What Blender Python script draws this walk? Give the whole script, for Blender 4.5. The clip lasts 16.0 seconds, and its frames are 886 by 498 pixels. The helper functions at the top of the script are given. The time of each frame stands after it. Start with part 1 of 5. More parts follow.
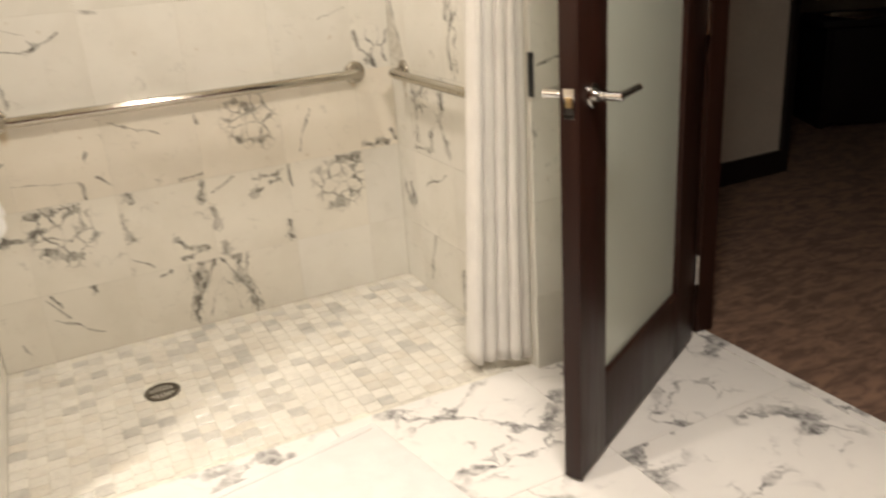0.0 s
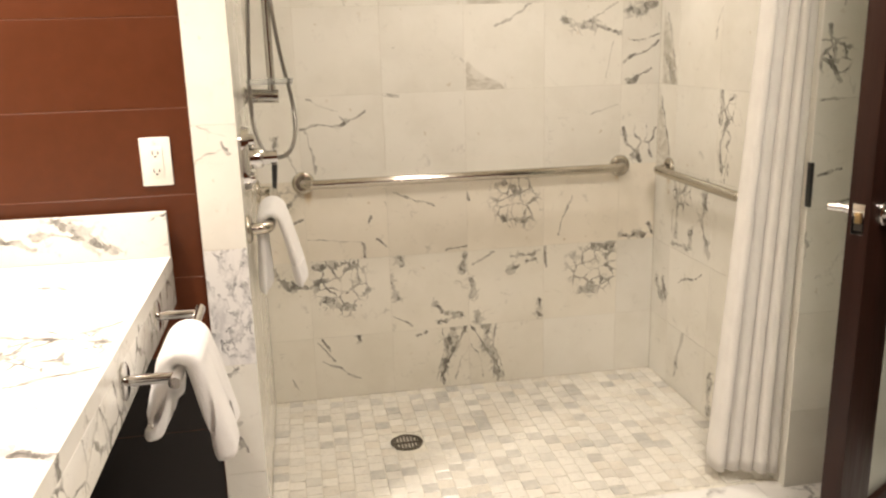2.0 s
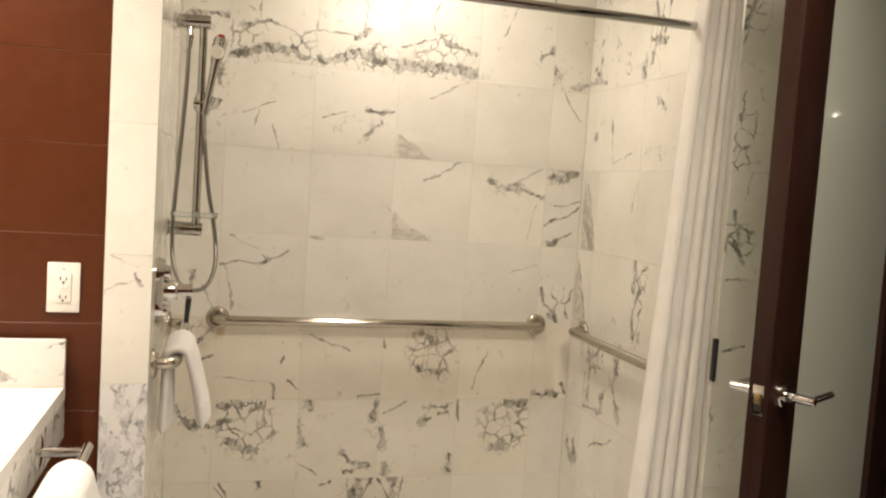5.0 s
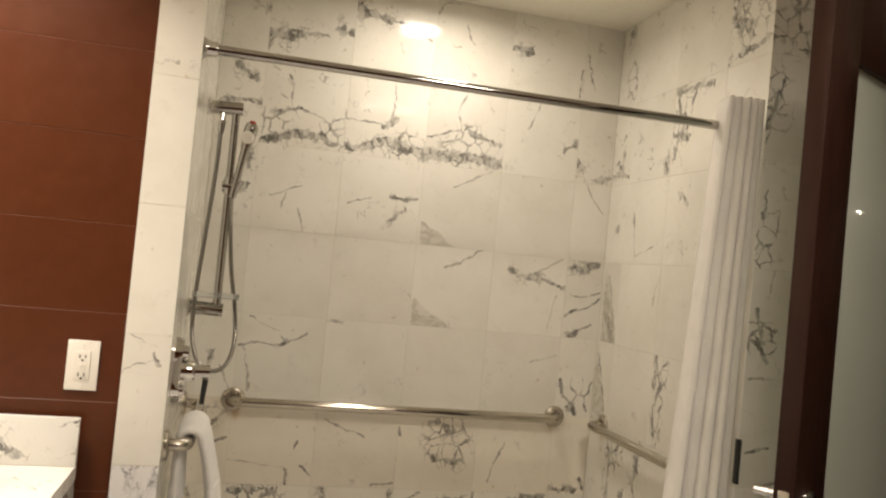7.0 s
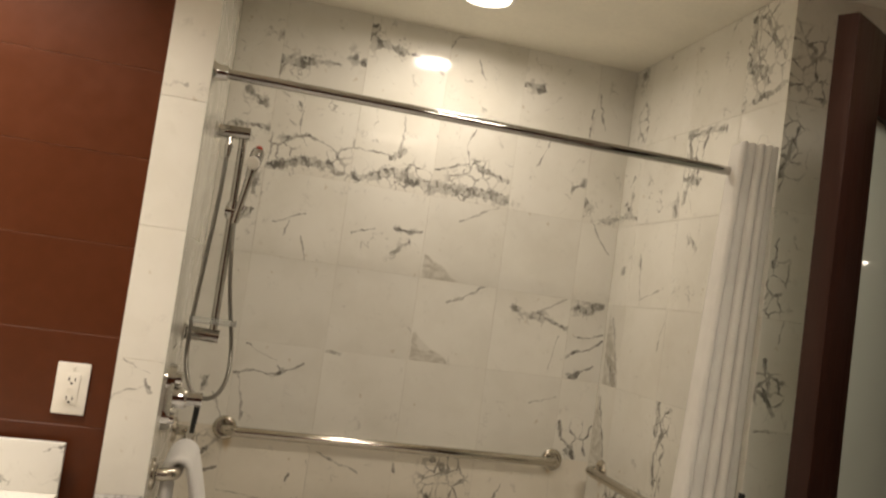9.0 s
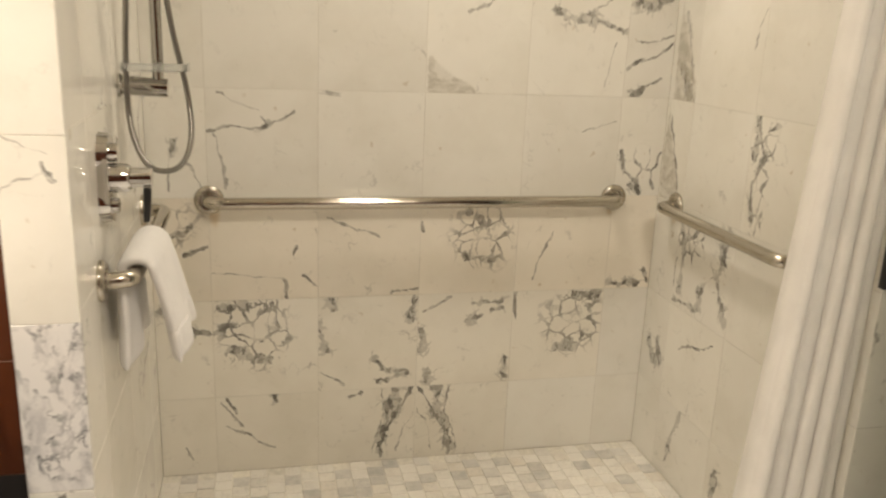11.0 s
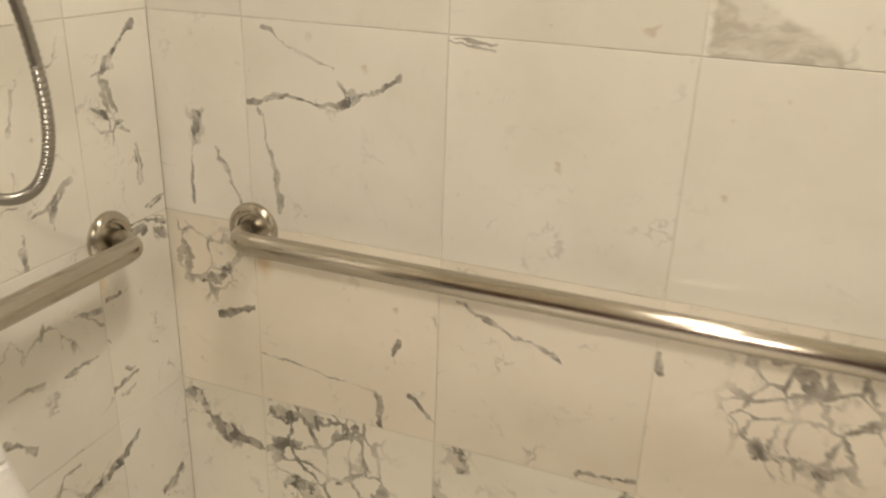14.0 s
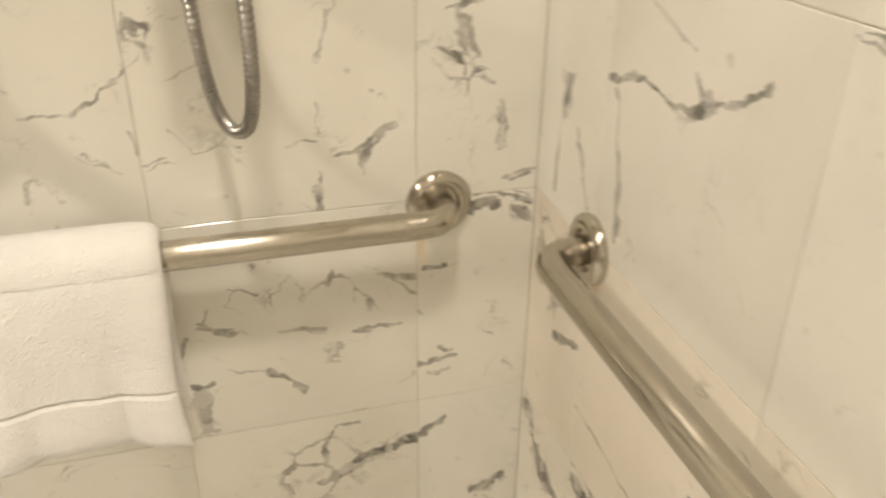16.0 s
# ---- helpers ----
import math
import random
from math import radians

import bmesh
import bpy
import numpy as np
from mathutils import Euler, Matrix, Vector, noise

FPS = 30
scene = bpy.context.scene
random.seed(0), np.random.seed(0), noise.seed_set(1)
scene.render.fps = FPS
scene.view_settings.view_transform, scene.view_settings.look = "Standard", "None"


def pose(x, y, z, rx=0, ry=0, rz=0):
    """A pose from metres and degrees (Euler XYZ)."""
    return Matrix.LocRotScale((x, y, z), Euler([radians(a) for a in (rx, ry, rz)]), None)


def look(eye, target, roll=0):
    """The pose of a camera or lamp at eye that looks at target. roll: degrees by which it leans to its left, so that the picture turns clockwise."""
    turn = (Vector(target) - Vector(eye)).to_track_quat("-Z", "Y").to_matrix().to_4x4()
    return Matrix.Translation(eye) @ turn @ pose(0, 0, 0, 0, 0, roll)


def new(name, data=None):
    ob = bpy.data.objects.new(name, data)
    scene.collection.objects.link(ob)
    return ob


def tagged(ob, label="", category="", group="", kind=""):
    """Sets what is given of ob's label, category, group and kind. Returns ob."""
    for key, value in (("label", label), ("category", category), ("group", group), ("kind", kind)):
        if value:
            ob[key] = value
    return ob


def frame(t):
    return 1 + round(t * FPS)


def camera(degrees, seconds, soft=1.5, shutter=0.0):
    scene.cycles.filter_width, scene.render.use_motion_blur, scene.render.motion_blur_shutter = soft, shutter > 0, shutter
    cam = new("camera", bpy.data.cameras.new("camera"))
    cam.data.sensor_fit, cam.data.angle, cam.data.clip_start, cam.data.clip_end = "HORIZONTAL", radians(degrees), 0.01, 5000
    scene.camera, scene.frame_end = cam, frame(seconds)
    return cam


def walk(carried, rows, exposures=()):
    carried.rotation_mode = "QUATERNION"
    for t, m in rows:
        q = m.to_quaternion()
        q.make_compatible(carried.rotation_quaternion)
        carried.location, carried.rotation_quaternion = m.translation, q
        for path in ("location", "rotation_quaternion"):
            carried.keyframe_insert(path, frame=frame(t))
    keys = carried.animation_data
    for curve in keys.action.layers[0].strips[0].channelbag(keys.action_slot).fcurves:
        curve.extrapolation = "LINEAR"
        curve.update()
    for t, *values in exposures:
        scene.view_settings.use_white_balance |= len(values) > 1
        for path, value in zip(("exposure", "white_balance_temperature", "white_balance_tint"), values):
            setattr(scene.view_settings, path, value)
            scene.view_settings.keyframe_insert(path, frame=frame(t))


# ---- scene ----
cam = camera(57.1, 16.0, 2.2, 0.5)
PATH = [
    (0, (0.294, -2.918, 1.303), (1.103, -1.234, 0.59), -4.1),
    (0.5, (0.261, -2.952, 1.326), (0.888, -1.167, 0.678), -4.9),
    (1, (0.224, -2.967, 1.327), (0.713, -1.117, 0.744), -4.6),
    (1.5, (0.182, -2.983, 1.335), (0.578, -1.097, 0.801), -2.9),
    (2, (0.154, -2.986, 1.34), (0.486, -1.076, 0.847), -1.6),
    (2.5, (0.15, -2.987, 1.347), (0.488, -1.065, 0.909), 0.1),
    (3, (0.154, -2.985, 1.354), (0.542, -1.059, 0.985), 1.5),
    (3.5, (0.158, -2.985, 1.354), (0.593, -1.06, 1.032), 2.1),
    (4, (0.162, -2.984, 1.359), (0.651, -1.063, 1.092), 2.8),
    (4.2, (0.167, -2.986, 1.36), (0.67, -1.066, 1.118), 3.1),
    (6.5, (0.162, -2.985, 1.378), (0.649, -1.045, 1.384), 4.8),
    (7, (0.164, -2.988, 1.38), (0.626, -1.043, 1.432), 5.5),
    (7.5, (0.16, -2.987, 1.383), (0.603, -1.039, 1.479), 6.7),
    (8, (0.158, -2.981, 1.382), (0.602, -1.035, 1.504), 7.1),
    (8.5, (0.158, -2.969, 1.385), (0.622, -1.032, 1.561), 7.6),
    (9, (0.168, -2.948, 1.39), (0.615, -1.003, 1.519), 8.0),
    (9.5, (0.186, -2.872, 1.382), (0.672, -0.932, 1.364), 7.8),
    (10, (0.193, -2.71, 1.364), (0.673, -0.784, 1.116), 4.7),
    (10.2, (0.206, -2.652, 1.364), (0.677, -0.736, 1.037), 2.5),
    (12.3, (0.559, -1.691, 1.295), (0.953, 0.163, 0.655), 2.2),
    (12.5, (0.612, -1.616, 1.291), (0.945, 0.251, 0.656), 1.8),
    (13, (0.755, -1.414, 1.306), (0.604, 0.47, 0.65), 3.1),
    (13.5, (0.823, -1.236, 1.303), (0.382, 0.589, 0.613), 1.9),
    (14, (0.831, -0.975, 1.303), (0.185, 0.758, 0.543), 2.1),
    (14.5, (0.845, -0.79, 1.312), (-0.024, 0.805, 0.473), 0.3),
    (15, (0.905, -0.636, 1.305), (-0.336, 0.678, 0.448), -0.7),
    (15.5, (0.936, -0.496, 1.295), (-0.599, 0.426, 0.403), -0.1),
    (16, (0.87, -0.378, 1.272), (-0.823, 0.122, 0.33), 0.6),
]
EXPOSURE = [(0, 0.21, 6260, 12), (0.5, 0.16, 6290, 13), (2, 0.16, 6320, 13), (4, 0.05, 6440, 12), (6.5, -0.45, 6520, 11), (8, -0.68, 6560, 11), (9, -0.82, 6580, 11),
            (10, -0.49, 6540, 10), (12.5, 0.06, 6520, 10), (14.5, -0.04, 6540, 10), (15.5, 0.07, 6480, 10), (16, 0.23, 6400, 10)]
walk(cam, [(t, look(eye, target, roll)) for t, eye, target, roll in PATH], EXPOSURE)

# ---- world and lamps ----
world = bpy.data.worlds.new("night")
world.use_nodes = True
world.node_tree.nodes["Background"].inputs["Color"].default_value = (0.02, 0.018, 0.015, 1)
world.node_tree.nodes["Background"].inputs["Strength"].default_value = 0.3
scene.world = world
WARM = (1.0, 0.885, 0.74)


def lamp(name, kind, place, target, watts, size, colour=WARM, spread=180.0, cone=90.0):
    data = bpy.data.lights.new(name, kind)
    data.energy, data.color = watts, colour
    if kind == "AREA":
        data.shape, data.size, data.spread = "DISK", size, radians(spread)
    else:
        data.shadow_soft_size = size
    if kind == "SPOT":
        data.spot_size, data.spot_blend = radians(cone), 0.6
    ob = new(name, data)
    ob.matrix_world = look(place, target)
    return ob


CEIL = 2.40
SHOWER_LAMP = (0.785, -0.405)
# the room one is an added, unseen fill, wide to soften the rod's shadow
VANITY_LAMP, ROOM_FILL = (-0.58, -1.40), (0.96, -2.22)
for (lx, ly), watts, fan, disc, name in ((SHOWER_LAMP, 10.4, 170, 0.155, "shower_lamp"), (VANITY_LAMP, 21, 118, 0.155, "vanity_lamp"), (ROOM_FILL, 26, 157, 0.36, "room_fill")):
    lamp(name, "AREA", (lx, ly, CEIL - 0.012), (lx, ly, 0), watts, disc, WARM, fan)


# ---- materials ----
def nodes_of(name):
    m = bpy.data.materials.new(name)
    m.use_nodes = True
    t = m.node_tree
    return m, t, t.nodes["Principled BSDF"]


def math_node(t, op, a, b=None, clamp=False):
    n = t.nodes.new("ShaderNodeMath")
    n.operation, n.use_clamp = op, clamp
    for k, v in enumerate((a, b)):
        if v is None:
            continue
        if isinstance(v, (int, float)):
            n.inputs[k].default_value = v
        else:
            t.links.new(v, n.inputs[k])
    return n.outputs[0]


def vec_node(t, op, a, b=None, scale=None):
    n = t.nodes.new("ShaderNodeVectorMath")
    n.operation = op
    for k, v in enumerate((a, b)):
        if v is None:
            continue
        if isinstance(v, (tuple, list)):
            n.inputs[k].default_value = v
        else:
            t.links.new(v, n.inputs[k])
    if scale is not None:
        if isinstance(scale, (int, float)):
            n.inputs["Scale"].default_value = scale
        else:
            t.links.new(scale, n.inputs["Scale"])
    return n.outputs["Value"] if op in ("LENGTH", "DOT_PRODUCT", "DISTANCE") else n.outputs[0]


def noise_node(t, vec, scale, detail=3.0, rough=0.55, distort=0.0, colour=False):
    n = t.nodes.new("ShaderNodeTexNoise")
    n.inputs["Scale"].default_value, n.inputs["Detail"].default_value = scale, detail
    n.inputs["Roughness"].default_value, n.inputs["Distortion"].default_value = rough, distort
    t.links.new(vec, n.inputs["Vector"])
    return n.outputs["Color" if colour else "Fac"]


def ramp(t, v, a, b, lo=0.0, hi=1.0):
    n = t.nodes.new("ShaderNodeMapRange")
    n.interpolation_type = "SMOOTHSTEP"
    t.links.new(v, n.inputs["Value"])
    for k, x in (("From Min", a), ("From Max", b), ("To Min", lo), ("To Max", hi)):
        n.inputs[k].default_value = x
    return n.outputs["Result"]


def mix(t, f, a, b):
    n = t.nodes.new("ShaderNodeMix")
    n.data_type = "RGBA"
    for k, v in ((0, f), (6, a), (7, b)):
        if isinstance(v, (int, float)):
            n.inputs[k].default_value = v
        elif isinstance(v, tuple):
            n.inputs[k].default_value = (*v, 1)
        else:
            t.links.new(v, n.inputs[k])
    return n.outputs[2]


def bump(t, bsdf, height, strength, distance):
    n = t.nodes.new("ShaderNodeBump")
    n.inputs["Strength"].default_value, n.inputs["Distance"].default_value = strength, distance
    t.links.new(height, n.inputs["Height"])
    t.links.new(n.outputs[0], bsdf.inputs["Normal"])


def plain(name, colour, rough=0.5, metal=0.0, vary=0.06, scale=30.0, relief=0.1, spec=0.5):
    """A surface of one colour with fine mottling and relief."""
    m, t, b = nodes_of(name)
    co = t.nodes.new("ShaderNodeTexCoord").outputs["Object"]
    n = noise_node(t, co, scale, 4)
    big = noise_node(t, co, scale / 9, 2)
    f = math_node(t, "MULTIPLY", math_node(t, "ADD", n, big), 0.5)
    dark = tuple(c * (1 - 2 * vary) for c in colour)
    light = tuple(min(1, c * (1 + 2 * vary)) for c in colour)
    t.links.new(mix(t, ramp(t, f, 0.3, 0.7), dark, light), b.inputs["Base Color"])
    t.links.new(ramp(t, f, 0.3, 0.7, max(0.03, rough - 0.05), min(1, rough + 0.06)), b.inputs["Roughness"])
    b.inputs["Metallic"].default_value, b.inputs["Specular IOR Level"].default_value = metal, spec
    if relief:
        bump(t, b, n, relief, 0.001)
    return m


CREAM, CREAM2 = (0.80, 0.78, 0.715), (0.71, 0.685, 0.61)
GREY, GREYER = (0.115, 0.108, 0.096), (0.33, 0.312, 0.275)


def marble(name, strokes=(), rings=(), stains=(), wedges=(), wisps=0.5, polish=0.10, tint=(1, 1, 1), cell=20.0, lying=False, bold=1.0):
    """Polished white marble. strokes: dark veins (x0, z0, x1, z1, width); rings: broken-up patches (x, z, radius), both from the piece's middle."""
    m, t, b = nodes_of(name)
    co = t.nodes.new("ShaderNodeTexCoord").outputs["Object"]
    rnd = t.nodes.new("ShaderNodeObjectInfo").outputs["Random"]
    off = t.nodes.new("ShaderNodeCombineXYZ")
    t.links.new(math_node(t, "MULTIPLY", rnd, 37.0), off.inputs[0])
    t.links.new(math_node(t, "MULTIPLY", rnd, -53.0), off.inputs[2])
    p = vec_node(t, "ADD", co, off.outputs[0])
    warp = vec_node(t, "SUBTRACT", noise_node(t, p, 11.0, 4, 0.55, colour=True), (0.5, 0.5, 0.5))
    fine = vec_node(t, "SUBTRACT", noise_node(t, p, 45.0, 3, 0.6, colour=True), (0.5, 0.5, 0.5))
    q = vec_node(t, "ADD", p, vec_node(t, "SCALE", warp, scale=0.12))
    # thin wandering veins that come and go
    ridge = math_node(t, "ABSOLUTE", math_node(t, "SUBTRACT", noise_node(t, q, 4.5, 5, 0.5), 0.5))
    gate = ramp(t, noise_node(t, p, 5.0, 3), 0.44, 0.62)
    gate = math_node(t, "MULTIPLY", gate, ramp(t, noise_node(t, p, 19.0, 3), 0.44, 0.60))
    vein = math_node(t, "MULTIPLY", math_node(t, "MULTIPLY", ramp(t, ridge, 0.0, 0.009, 1, 0), gate), wisps)
    tilt = t.nodes.new("ShaderNodeMapping")
    tilt.inputs["Rotation"].default_value = (0, 0, 0.6) if lying else (0, 0.6, 0)
    tilt.inputs["Scale"].default_value = (0.4, 1.3, 1) if lying else (0.4, 1, 1.3)
    t.links.new(q, tilt.inputs["Vector"])
    small = math_node(t, "ABSOLUTE", math_node(t, "SUBTRACT", noise_node(t, tilt.outputs[0], 13.0, 4, 0.6), 0.5))
    small = math_node(t, "MULTIPLY", ramp(t, small, 0.0, 0.014, 0.32, 0), ramp(t, noise_node(t, p, 14.0, 3), 0.55, 0.66))
    vein = math_node(t, "MAXIMUM", vein, math_node(t, "MULTIPLY", small, wisps))
    wide = vec_node(t, "SUBTRACT", noise_node(t, p, 3.5, 3, 0.6, colour=True), (0.5, 0.5, 0.5))
    rough_p = vec_node(t, "ADD", p, vec_node(t, "SCALE", wide, scale=0.45 if cell < 10 else 0.05))
    cells = t.nodes.new("ShaderNodeTexVoronoi")
    cells.feature = "DISTANCE_TO_EDGE"
    cells.inputs["Scale"].default_value = cell
    t.links.new(vec_node(t, "ADD", vec_node(t, "ADD", rough_p, vec_node(t, "SCALE", warp, scale=0.06)), vec_node(t, "SCALE", fine, scale=0.012)), cells.inputs["Vector"])
    width = ramp(t, noise_node(t, p, 13.0, 4, 0.65), 0.36, 0.70, 0.03, 0.14 * bold)
    crack = math_node(t, "SUBTRACT", 1.0, math_node(t, "DIVIDE", cells.outputs["Distance"], width), True)
    crack = ramp(t, crack, 0.16, 0.48)
    at = vec_node(t, "ADD", co, vec_node(t, "ADD", vec_node(t, "SCALE", warp, scale=0.045), vec_node(t, "SCALE", fine, scale=0.016)))
    flat = vec_node(t, "MULTIPLY", at, (1, 1, 0) if lying else (1, 0, 1))
    put = (lambda a, b: (a, b, 0)) if lying else (lambda a, b: (a, 0, b))
    specks = math_node(t, "MULTIPLY", ramp(t, noise_node(t, p, 48.0, 3, 0.6), 0.66, 0.74), ramp(t, noise_node(t, p, 6.0, 2), 0.45, 0.65, 0.0, 0.4))
    vein = math_node(t, "MAXIMUM", vein, specks)
    thick = ramp(t, noise_node(t, p, 16.0, 4, 0.7), 0.32, 0.70, 0.2, 1.9)
    fade = ramp(t, noise_node(t, p, 33.0, 4, 0.65), 0.36, 0.58, 0.25, 1.0)
    whole = ramp(t, noise_node(t, p, 26.0, 4, 0.6), 0.34, 0.56, 0.45, 0.95)
    # grey ground with darker splinters inside the broad marks
    splinter = t.nodes.new("ShaderNodeTexVoronoi")
    splinter.inputs["Scale"].default_value = 62.0
    t.links.new(vec_node(t, "ADD", vec_node(t, "MULTIPLY", p, (1, 1, 0.6)), vec_node(t, "SCALE", fine, scale=0.03)), splinter.inputs["Vector"])
    shards = ramp(t, splinter.outputs["Color"], 0.25, 0.75, 0.38, 0.97)
    blotch = ramp(t, noise_node(t, vec_node(t, "ADD", p, vec_node(t, "SCALE", fine, scale=0.02)), 21.0, 4, 0.65), 0.57, 0.67, 0, 0.5 * bold)
    ragged = vec_node(t, "ADD", flat, vec_node(t, "SCALE", vec_node(t, "MULTIPLY", warp, (1, 1, 0) if lying else (1, 0, 1)), scale=0.09))
    for x, z, r in rings:
        d = vec_node(t, "DISTANCE", ragged, put(x, z))
        ringed = math_node(t, "MULTIPLY", ramp(t, d, 0.62 * r, 1.15 * r, 0.92, 0), ramp(t, d, 0.1 * r, 0.55 * r, 0.4, 1))
        ringed = math_node(t, "MULTIPLY", ringed, whole)
        vein = math_node(t, "MAXIMUM", vein, math_node(t, "MULTIPLY", crack, ringed))
        vein = math_node(t, "MAXIMUM", vein, math_node(t, "MULTIPLY", blotch, ringed))
    for x0, z0, x1, z1, w in strokes:
        ax, az = x1 - x0, z1 - z0
        span = max(ax * ax + az * az, 1e-6)
        pa = vec_node(t, "SUBTRACT", flat, put(x0, z0))
        h = math_node(t, "MULTIPLY", vec_node(t, "DOT_PRODUCT", pa, put(ax, az)), 1 / span, True)
        d = vec_node(t, "LENGTH", vec_node(t, "SUBTRACT", pa, vec_node(t, "SCALE", put(ax, az), scale=h)))
        d = math_node(t, "DIVIDE", d, thick)
        line = ramp(t, d, 0.34 * w, 0.50 * w, min(0.97, 0.40 + 60 * w), 0)
        vein = math_node(t, "MAXIMUM", vein, math_node(t, "MULTIPLY", line, fade if w < 0.009 else whole if w < 0.015 else shards))
        if w > 0.014:
            halo = math_node(t, "MULTIPLY", ramp(t, d, 0.5 * w, 1.1 * w, 0.4, 0), crack)
            vein = math_node(t, "MAXIMUM", vein, halo)
    # broken colour within the veins, soft cloud in the ground
    mottle = ramp(t, noise_node(t, q, 34.0, 4, 0.6), 0.40, 0.60)
    ground = mix(t, ramp(t, noise_node(t, q, 3.0, 4), 0.35, 0.75), CREAM, CREAM2)
    ground = mix(t, ramp(t, noise_node(t, p, 17.0, 3), 0.62, 0.8, 0, 0.35), ground, (0.60, 0.575, 0.50))
    # small tan freckles in loose groups
    freckle = math_node(t, "MULTIPLY", ramp(t, noise_node(t, p, 30.0, 2), 0.66, 0.74, 0, 0.6), ramp(t, noise_node(t, p, 4.5, 2), 0.48, 0.60))
    ground = mix(t, freckle, ground, (0.50, 0.42, 0.30))
    col = mix(t, vein, ground, mix(t, mottle, GREY, GREYER))
    for x, z, r in stains:
        d = vec_node(t, "DISTANCE", vec_node(t, "MULTIPLY", flat, (1, 1, 0.45)), put(x, 0.45 * z))
        col = mix(t, ramp(t, d, 0.15 * r, r, 0.55, 0), col, (0.58, 0.43, 0.22))
    for x, z, w, h in wedges:
        apart = t.nodes.new("ShaderNodeSeparateXYZ")
        t.links.new(vec_node(t, "SUBTRACT", flat, put(x, z)), apart.inputs[0])
        slope = math_node(t, "ADD", math_node(t, "MULTIPLY", apart.outputs[0], 1 / w), math_node(t, "MULTIPLY", apart.outputs[2], 1 / h))
        inside = math_node(t, "MULTIPLY", ramp(t, slope, 0.9, 1.05, 1, 0), ramp(t, apart.outputs[0], -0.004, 0.002))
        streak = ramp(t, noise_node(t, tilt.outputs[0], 30.0, 3), 0.35, 0.65, 0.2, 0.65)
        col = mix(t, math_node(t, "MULTIPLY", inside, streak), col, (0.36, 0.325, 0.255))
    tinted = t.nodes.new("ShaderNodeMix")
    tinted.data_type, tinted.blend_type = "RGBA", "MULTIPLY"
    tinted.inputs[0].default_value = 1
    t.links.new(col, tinted.inputs[6])
    lift = ramp(t, rnd, 0, 1, 0.975, 1.03)
    shade = t.nodes.new("ShaderNodeCombineColor")
    for k in range(3):
        t.links.new(math_node(t, "MULTIPLY", lift, tint[k]), shade.inputs[k])
    t.links.new(shade.outputs[0], tinted.inputs[7])
    t.links.new(tinted.outputs[2], b.inputs["Base Color"])
    t.links.new(ramp(t, noise_node(t, p, 12.0, 3), 0.3, 0.7, polish - 0.04, polish + 0.06), b.inputs["Roughness"])
    bump(t, b, noise_node(t, p, 7.0, 2), 0.08, 0.002)
    return m


def smoky_marble():
    """White marble with a dense slanting smoke of blue-grey veins."""
    m, t, b = nodes_of("marble_smoky")
    co = t.nodes.new("ShaderNodeTexCoord").outputs["Object"]
    tilt = t.nodes.new("ShaderNodeMapping")
    tilt.inputs["Rotation"].default_value = (0, -0.35, 0)
    tilt.inputs["Scale"].default_value = (1.0, 1.0, 0.48)
    t.links.new(co, tilt.inputs["Vector"])
    mid = vec_node(t, "SUBTRACT", noise_node(t, co, 16.0, 4, 0.6, colour=True), (0.5, 0.5, 0.5))
    q = vec_node(t, "ADD", tilt.outputs[0], vec_node(t, "SCALE", mid, scale=0.05))
    ridge = math_node(t, "ABSOLUTE", math_node(t, "SUBTRACT", noise_node(t, q, 22.0, 4, 0.55), 0.5))
    thin = math_node(t, "MULTIPLY", ramp(t, ridge, 0.0, 0.05, 0.95, 0), ramp(t, noise_node(t, co, 17.0, 3), 0.38, 0.6, 0.15, 1.0))
    haze = ramp(t, noise_node(t, q, 17.0, 5, 0.62), 0.48, 0.70, 0, 0.75)
    col = mix(t, haze, (0.80, 0.785, 0.765), (0.46, 0.455, 0.465))
    t.links.new(mix(t, thin, col, mix(t, ramp(t, noise_node(t, q, 50.0, 3), 0.4, 0.6), (0.17, 0.168, 0.175), (0.40, 0.395, 0.40))), b.inputs["Base Color"])
    b.inputs["Roughness"].default_value = 0.12
    return m


